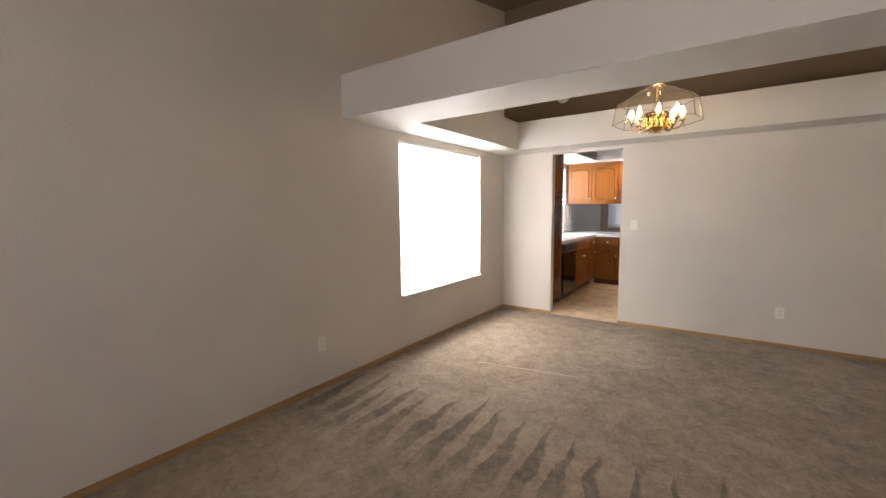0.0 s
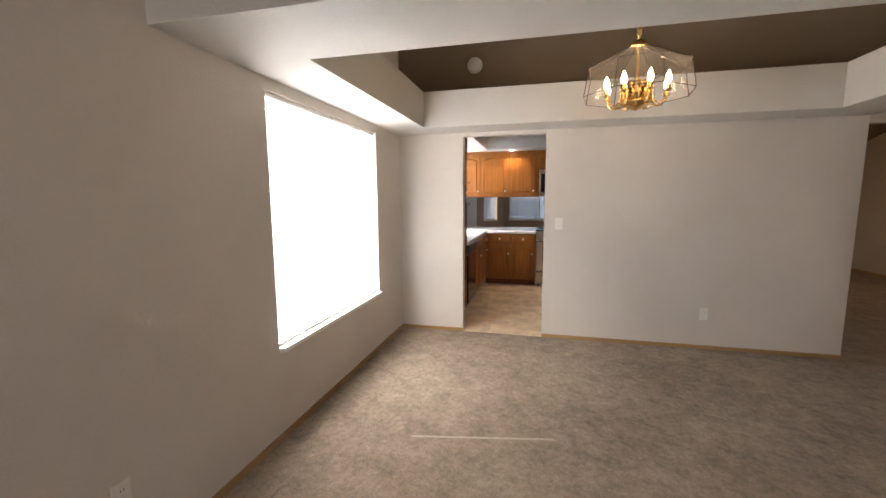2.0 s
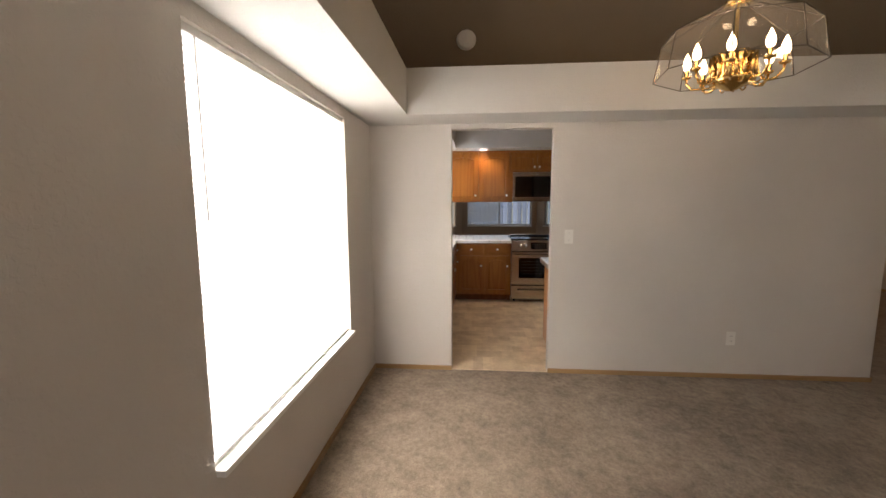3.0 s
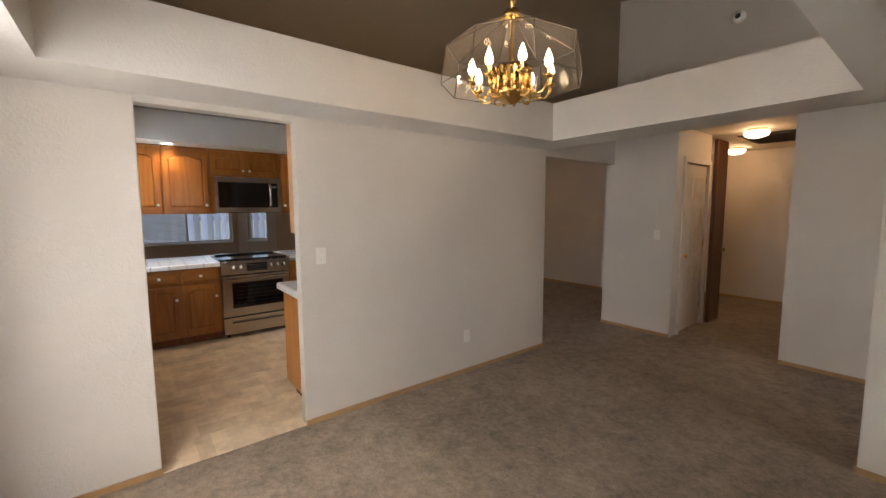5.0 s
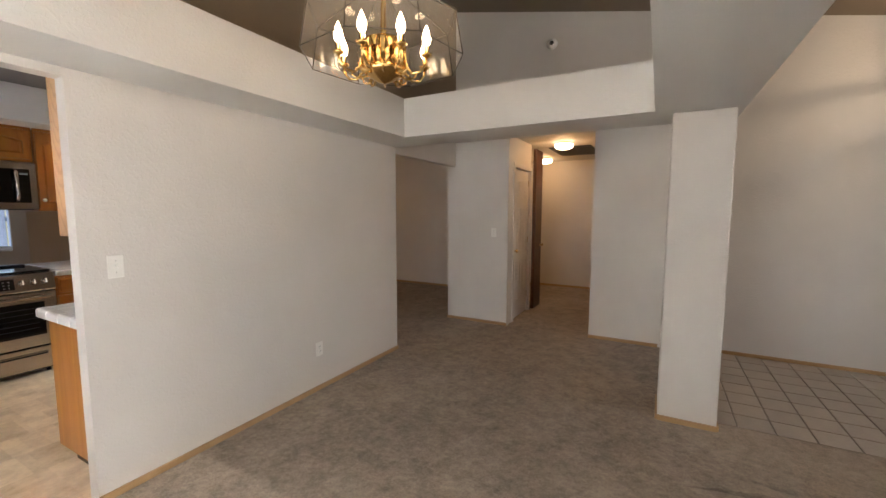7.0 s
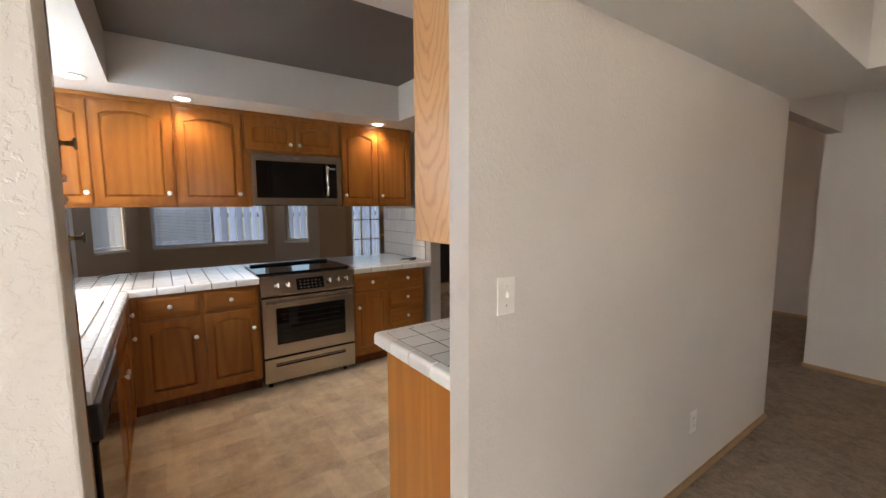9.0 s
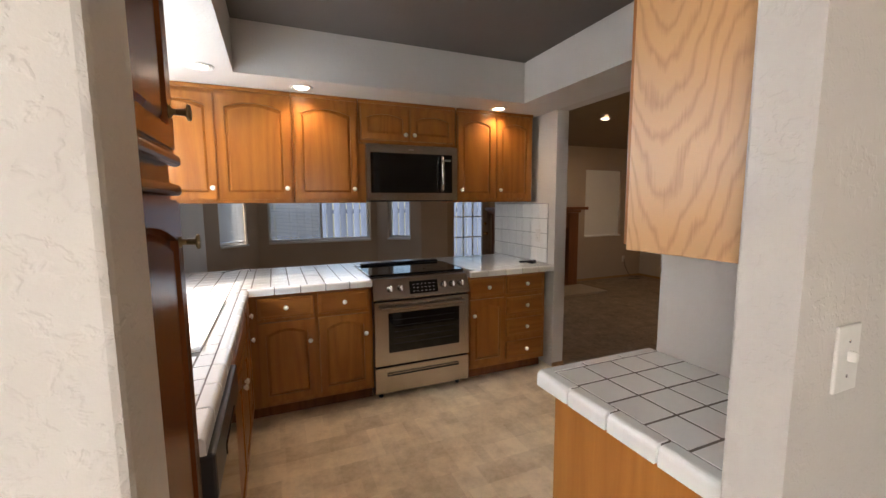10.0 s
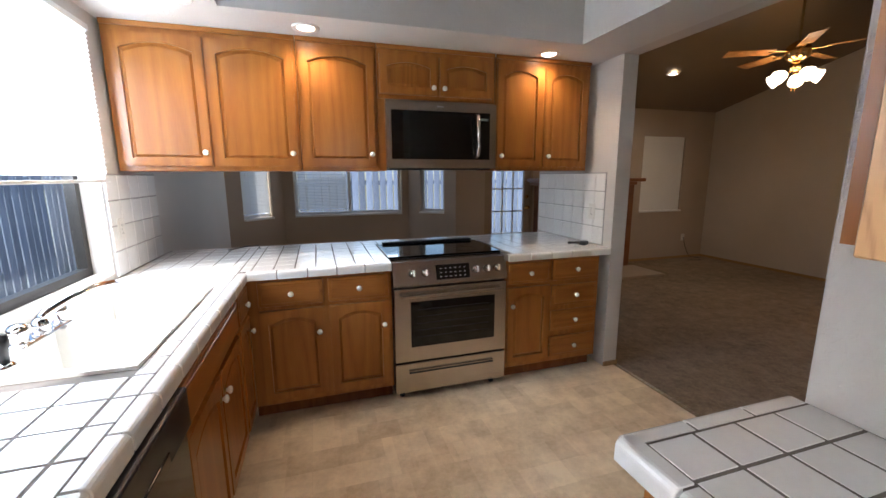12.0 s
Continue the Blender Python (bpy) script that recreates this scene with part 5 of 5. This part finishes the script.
def fireplace():
    f = thing("fireplace", "dark red-brown wooden fireplace surround with a mantel shelf", "fireplace", at=(2.02, 10.85, 0))
    part("mantel_shelf", bbox(-0.75, 1.02, -0.44, 0.0, 1.335, 1.385, 0.01), M_BRICK, f)
    part("mantel_moulding", bbox(-0.70, 0.92, -0.38, 0.0, 1.285, 1.335, 0.015), M_BRICK, f)
    for x in (-0.62, 0.72):
        part("pilaster", bbox(x, x + 0.20, -0.32, 0.0, 0.0, 1.285, 0.008), M_BRICK, f)
    part("frieze", bbox(-0.42, 0.72, -0.29, 0.0, 1.02, 1.285, 0.006), M_BRICK, f)
    part("firebox", bbox(-0.42, 0.72, -0.10, 0.0, 0.0, 1.02), M_BLACK, f)
    part("hearth", bbox(-0.75, 1.00, -0.95, -0.33, 0.0, 0.03, 0.006), M_FLOOR_TILE, f, "pale tiled hearth slab")


fireplace()

# ---- countertops ----
PITCH, EDGE, GAP, CT = 0.1145, 0.157, 0.0050, 0.915
SINK = (-2.60, -2.205, 6.73, 7.53)   # x0, x1, y0, y1
STOVE = (-1.294, -0.518, 7.0, 8.475)
_tiles = {}


def tile_mesh(w, d, h=0.010):
    key = (round(w, 3), round(d, 3), h)
    if key not in _tiles:
        _tiles[key] = mesh_of("tile", bbox(-w / 2, w / 2, -d / 2, d / 2, 0, h, 0.0025, 1), M_TILE)
        for p in _tiles[key].polygons:
            p.use_smooth = False
    return _tiles[key]


def lay(parent, x0, x1, y0, y1, z, holes=(), pitch=PITCH, start=(0, 0)):
    """Square tiles over a rectangle, cut at its edges and round holes."""
    ox, oy = x0 + start[0], y0 + start[1]
    i0, j0 = (-1 if start[0] else 0), (-1 if start[1] else 0)
    for i in range(i0, int((x1 - ox) / pitch) + 2):
        for j in range(j0, int((y1 - oy) / pitch) + 2):
            a, b = max(x0, ox + i * pitch), min(x1, ox + (i + 1) * pitch)
            c, d = max(y0, oy + j * pitch), min(y1, oy + (j + 1) * pitch)
            for hx0, hx1, hy0, hy1 in holes:
                if a < hx1 and b > hx0 and c < hy1 and d > hy0:
                    if hx0 <= (a + b) / 2 <= hx1 and hy0 <= (c + d) / 2 <= hy1:
                        a, b = 0, 0
                    elif not hx0 <= (a + b) / 2 <= hx1:
                        a, b = (a, min(b, hx0)) if (a + b) / 2 < hx0 else (max(a, hx1), b)
                    else:
                        c, d = (c, min(d, hy0)) if (c + d) / 2 < hy0 else (max(c, hy1), d)
            w, h = b - a - GAP, d - c - GAP
            if w > 0.012 and h > 0.012:
                shared("tile", tile_mesh(w, h), parent, pose((a + b) / 2, (c + d) / 2, z - 0.0105 + random.uniform(0, 0.0006)))


_edge = {}


def edge_row(parent, p0, p1, out):
    """Rounded edge tiles from p0 to p1; out is the side that they face."""
    d = Vector((p1[0] - p0[0], p1[1] - p0[1], 0))
    n = max(1, round(d.length / EDGE))
    ln = d.length / n
    ang = math.degrees(math.atan2(d.y, d.x))
    key = (round(ln, 3), out)
    if key not in _edge:
        q = bmesh.new()
        y0, y1 = (-0.010, 0.033) if out < 0 else (-0.033, 0.010)
        box(q, GAP / 2, ln - GAP / 2, y0, y1, -0.047, 0.0006)
        ye = y0 if out < 0 else y1
        bmesh.ops.bevel(q, geom=[e for e in q.edges if all(abs(v.co.y - ye) < 1e-5 and v.co.z > 0 for v in e.verts)], offset=0.016, segments=4, profile=0.5, affect='EDGES')
        bmesh.ops.bevel(q, geom=[e for e in q.edges if abs(e.verts[0].co.x - e.verts[1].co.x) < 1e-6 and (e.calc_face_angle(0) > 0.9)], offset=0.002, segments=1, affect='EDGES')
        _edge[key] = mesh_of("edge_tile", q, M_TILE)
    for i in range(n):
        o = Vector((*p0, CT)) + d * (i / n)
        shared("edge_tile", _edge[key], parent, pose(o.x, o.y, o.z, 0, 0, ang))


def long_counter():
    c = thing("countertop", "white square-tiled L-shaped kitchen countertop with grey grout", "countertop")
    q = bmesh.new()
    z0, z1 = 0.869, CT - 0.0015
    XF, XB = -2.135, -2.108
    box(q, XL, SINK[0], 6.075, 8.745, z0, z1)
    box(q, SINK[0], SINK[1], 6.075, SINK[2], z0, z1)
    box(q, SINK[0], SINK[1], SINK[3], 8.745, z0, z1)
    box(q, SINK[1], XB, 6.075, 8.745, z0, z1)
    box(q, XB, STOVE[0], 7.850, 8.745, z0, z1)
    box(q, STOVE[0], STOVE[1], STOVE[3], 8.745, z0, z1)
    box(q, STOVE[1], 0.293, 7.850, 8.745, z0, z1)
    part("grout_bed", q, M_GROUT, c)
    lay(c, XL + 0.004, XF, 6.075, 8.715, CT, [SINK], start=(0.06, 0.03))
    lay(c, XF, 0.291, 7.877, 8.715, CT, [STOVE], start=(0.06, 0.0))
    edge_row(c, (-2.10, 6.08), (-2.10, 7.84), -1)
    edge_row(c, (-2.10, 7.842), (STOVE[0], 7.842), -1)
    edge_row(c, (STOVE[1], 7.842), (0.291, 7.842), -1)
    edge_row(c, (0.291, 8.75), (-2.70, 8.75), -1)
    return c


long_counter()


def end_counter():
    c = thing("end_countertop", "small white tiled countertop with rounded edge tiles beside the doorway", "countertop")
    q = bmesh.new()
    box(q, -1.148, -0.663, YB2 + 0.003, 6.078, 0.869, CT - 0.0015)
    part("grout_bed", q, M_GROUT, c)
    lay(c, -1.120, -0.663, YB2 + 0.003, 6.050, CT, start=(0.0, 0.105))
    edge_row(c, (-1.155, 6.085), (-1.155, YB2 + 0.004), -1)
    edge_row(c, (-0.663, 6.085), (-1.150, 6.085), -1)
    return c


end_counter()


def backsplash(name, m, w, h, label):
    b = thing(name, label, "backsplash", kind="structure")
    b.matrix_basis = m
    part("grout_bed", bbox(0, w, 0, h, 0, 0.0075), M_TILE_GROUT, b)
    lay(b, 0, w, 0, h, 0.013, pitch=0.131)
    return b


M_TILE_GROUT = surface("pale_grout", (0.42, 0.40, 0.38), 0.9, vary=0.15, scale=12)
# upright sheets: local z is the way out of the wall
backsplash("trim_backsplash_west", Matrix(((0, 0, 1, XL), (1, 0, 0, 7.925), (0, 1, 0, CT + 0.004), (0, 0, 0, 1))), 0.665, 0.53, "white tiled backsplash beside the sink window")
backsplash("trim_backsplash_east", Matrix(((0, 0, -1, 0.295), (-1, 0, 0, 8.83), (0, 1, 0, CT + 0.004), (0, 0, 0, 1))), 0.895, 0.53, "white tiled backsplash at the counter's end")


def sink():
    s = thing("kitchen_sink", "white enamel double sink set in the tiled counter", "sink", at=(0, 0, CT))
    x0, x1, y0, y1 = SINK
    ym = (y0 + y1) / 2
    q = bmesh.new()
    box(q, x0 - 0.014, x0 + 0.03, y0 - 0.014, y1 + 0.014, 0.0, 0.010)
    box(q, x1 - 0.022, x1 + 0.014, y0 - 0.014, y1 + 0.014, 0.0, 0.010)
    for a, b in ((y0 - 0.014, y0 + 0.022), (ym - 0.02, ym + 0.02), (y1 - 0.022, y1 + 0.014)):
        box(q, x0 + 0.03, x1 - 0.022, a, b, 0.0, 0.010)
    part("rim", q, M_CERAMIC, s)
    for a, b in ((y0 + 0.022, ym - 0.02), (ym + 0.02, y1 - 0.022)):
        q = bmesh.new()
        bx0, bx1 = x0 + 0.03, x1 - 0.022
        k, dp = 0.018, -0.17
        top = [q.verts.new(v) for v in ((bx0, a, 0.009), (bx1, a, 0.009), (bx1, b, 0.009), (bx0, b, 0.009))]
        low = [q.verts.new(v) for v in ((bx0 + k, a + k, dp), (bx1 - k, a + k, dp), (bx1 - k, b - k, dp), (bx0 + k, b - k, dp))]
        for i in range(4):
            q.faces.new((top[(i + 1) % 4], top[i], low[i], low[(i + 1) % 4]))
        q.faces.new(low)
        bs = part("basin", q, M_CERAMIC, s)
        part("drain", lathe([(0.0, dp + 0.002), (0.035, dp + 0.003), (0.042, dp + 0.001)], 20, 'z', ((bx0 + bx1) / 2, (a + b) / 2, 0)), M_CHROME, bs)
    return s


sink()


def faucet():
    f = thing("faucet", "chrome two-handle kitchen faucet with a long low spout", "faucet", at=(-2.575, 7.06, CT + 0.010))
    part("deck_plate", bbox(-0.026, 0.026, -0.125, 0.125, 0.0, 0.014, 0.010, 3), M_CHROME, f)
    part("body", lathe([(0.026, 0.012), (0.024, 0.04), (0.019, 0.055), (0.012, 0.06)], 18), M_CHROME, f)
    part("spout", tube([(0.0, 0.0, 0.05), (0.012, 0.025, 0.075), (0.045, 0.09, 0.098), (0.080, 0.17, 0.112), (0.108, 0.235, 0.108), (0.118, 0.258, 0.088)], [0.017, 0.015, 0.013, 0.012, 0.012, 0.013], 12), M_CHROME, f)
    for y in (-0.10, 0.10):
        h = part("handle", lathe([(0.022, 0.012), (0.020, 0.03), (0.024, 0.04), (0.026, 0.062), (0.018, 0.072), (0.0, 0.073)], 16, 'z', (0, y, 0)), M_CHROME, f, "chrome handle with clear acrylic grip")
        part("lever", tube([(0, y, 0.06), (0.02, y * 1.35, 0.072), (0.035, y * 1.75, 0.078)], [0.007, 0.006, 0.008], 8), M_CHROME, h)
    sp = thing("sink_sprayer", "dark-tipped side sprayer by the faucet", "sprayer", at=(-2.52, 6.80, CT + 0.010))
    part("collar", lathe([(0.024, 0.0), (0.022, 0.012), (0.014, 0.018), (0.0, 0.019)], 16), M_CHROME, sp)
    part("spray_head", lathe([(0.011, 0.016), (0.013, 0.05), (0.018, 0.075), (0.015, 0.095), (0.0, 0.098)], 14), M_BLACK, sp)


faucet()


def clutter():
    ks = 1.5
    k = thing("bunch_of_keys", "small bunch of dark keys on the white counter", "keys", at=(0.15, 8.02, CT + 0.003))
    for i, a in enumerate((10, 52, 118, 170)):
        part("key", bbox(0.0, 0.055 * ks, -0.010, 0.010, 0.0, 0.006 + 0.003 * i, 0.001, 1), M_BLACK if i % 2 else M_DARK_BRASS, k, "", pose(0, 0, 0.003 * i, 0, 0, a))
    part("fob", bbox(-0.022 * ks, 0.022 * ks, -0.016 * ks, 0.016 * ks, 0.0, 0.030, 0.008, 2), M_BLACK, k, "black plastic key fob", pose(0.03, -0.02, 0.0, 0, 0, 30))
    part("key_ring", tube([(0.016 * math.cos(2 * math.pi * i / 16), 0.016 * math.sin(2 * math.pi * i / 16), 0.014) for i in range(17)], 0.0015, 6), M_CHROME, k)


clutter()

# ---- wall plates and alarms ----


def plate(kind, m):
    """An outlet or switch plate: local x across, z up, front at -y."""
    names = {"outlet": ("wall_outlet", "white duplex wall outlet", "outlet"), "switch": ("light_switch", "white toggle light switch plate", "light switch")}
    n, l, c = names[kind]
    p = thing(n, l, c, "wall plates")
    p.matrix_basis = m
    part("plate", bbox(-0.036, 0.036, -0.006, 0.0, -0.058, 0.058, 0.003, 2), M_PLATE, p)
    if kind == "outlet":
        for z in (-0.021, 0.021):
            r = part("receptacle", bbox(-0.016, 0.016, -0.0085, -0.005, z - 0.014, z + 0.014, 0.004, 2), M_PLATE, p)
            for x in (-0.006, 0.006):
                part("slot", bbox(x - 0.0012, x + 0.0012, -0.0088, -0.0080, z - 0.005, z + 0.005), M_BLACK, r)
    else:
        part("toggle", bbox(-0.005, 0.005, -0.018, -0.005, -0.004, 0.014, 0.002, 1), M_PLATE, p)
    for z in ((0.0,) if kind == "outlet" else (-0.03, 0.03)):
        part("screw", lathe([(0.0, -0.0075), (0.003, -0.007), (0.003, -0.005)], 8, 'y', (0, 0, z)), M_CHROME, p)
    return p


FACE_S, FACE_E, FACE_W, FACE_N = 0, 90, -90, 180   # which way the plate looks: -y, +x, -x, +y
plate("outlet", pose(0.299, YB, 0.342, 0, 0, FACE_S))
plate("switch", pose(-1.047, YB, 1.187, 0, 0, FACE_S))
plate("outlet", pose(XL, 2.267, 0.355, 0, 0, FACE_E))
plate("switch", pose(XR, 4.848, 1.193, 0, 0, FACE_W))
plate("outlet", pose(4.8, 8.55, 0.36, 0, 0, FACE_W))
plate("outlet", pose(4.35, 10.85, 0.36, 0, 0, FACE_S))
plate("outlet", pose(XL + 0.013, 8.02, 1.16, 0, 0, FACE_E))
plate("outlet", pose(0.295 - 0.013, 8.06, 1.16, 0, 0, FACE_W))


def alarm(name, m, r, label):
    a = thing(name, label, "smoke alarm")
    a.matrix_basis = m
    part("base", lathe([(0.0, 0.0), (r, 0.0), (r, -0.012), (r * 0.96, -0.016), (0.0, -0.016)], 28, 'y'), M_WHITE, a)
    part("cover", lathe([(r * 0.93, -0.014), (r * 0.88, -0.034), (r * 0.70, -0.044), (0.0, -0.046)], 28, 'y'), M_WHITE, a)
    part("grille", lathe([(r * 0.42, -0.045), (r * 0.40, -0.049), (0.0, -0.050)], 20, 'y'), M_BLACK if r < 0.065 else M_WHITE, a)
    return a


alarm("smoke_alarm", pose(-1.905, YB, 2.765, 0, 0, 0), 0.078, "round white smoke alarm on the brown wall")
alarm("smoke_alarm", pose(XR, 4.165, 3.37, 0, 0, -90), 0.058, "small round white detector high on the wall")

# return-air grille on the hall ceiling
v = thing("ceiling_vent", "dark slotted return-air grille on the hall ceiling", "vent", at=(4.55, 4.20, 2.41))
part("frame", bbox(-0.45, 0.45, -0.30, 0.30, -0.014, 0.0, 0.004), M_DARKFRAME, v)
_sl = mesh_of("slat", bbox(-0.42, 0.42, -0.012, 0.012, -0.003, 0.003), M_DARKFRAME)
for i in range(14):
    shared("slat", _sl, v, pose(0, -0.26 + i * 0.04, -0.020, 30))

s = thing("door_stop", "small white rubber-tipped door stop on the baseboard", "door stop", at=(2.886, 1.15, 0.035))
part("stem", tube([(0, 0, 0), (-0.05, 0, 0.0)], 0.005, 8), M_WHITE, s)
part("tip", tube([(-0.05, 0, 0), (-0.075, 0, 0.0)], 0.011, 10), M_WHITE, s)

# loose cable on the family room floor
cb = thing("cable", "loose dark cable hanging from the outlet to the carpet", "cable", at=(4.35, 10.83, 0))
part("cord", tube([(0, 0, 0.36), (0.02, -0.03, 0.20), (0.10, -0.06, 0.03), (0.22, -0.15, 0.008), (0.10, -0.30, 0.008), (-0.10, -0.22, 0.008), (0.05, -0.12, 0.012)], 0.005, 6), M_BLACK, cb)

# ---- entry floor tiles ----
_ft = mesh_of("floor_tile", bbox(-0.1015, 0.1015, -0.1015, 0.1015, -0.008, 0.002, 0.0025, 1), M_FLOOR_TILE)
for i in range(8):
    for j in range(11):
        shared("floor_tile", _ft, floor_tile, pose(1.22 + 0.105 + i * 0.21, 2.458 + 0.105 - j * 0.21, random.uniform(-0.0006, 0.0006)))

# small things by the kitchen doorway and on the counter
kv = thing("ceiling_vent", "small white air register under the kitchen soffit", "vent", at=(-1.86, 5.78, K_SOF))
part("frame", bbox(-0.13, 0.13, -0.07, 0.07, -0.010, 0.0, 0.003), M_WHITE, kv)
_ks = mesh_of("slat", bbox(-0.11, 0.11, -0.006, 0.006, -0.001, 0.001), M_WHITE)
for i in range(7):
    shared("slat", _ks, kv, pose(0, -0.05 + i * 0.0165, -0.013, 35))
wr = thing("wire_hook", "thin black wire lying on the counter's back edge", "wire", at=(-2.22, 8.60, CT + 0.004))
part("wire", tube([(-0.10, 0.0, 0.002), (-0.04, 0.01, 0.012), (0.03, 0.015, 0.022), (0.10, 0.0, 0.024), (0.11, -0.02, 0.004)], 0.0035, 6), M_BLACK, wr)
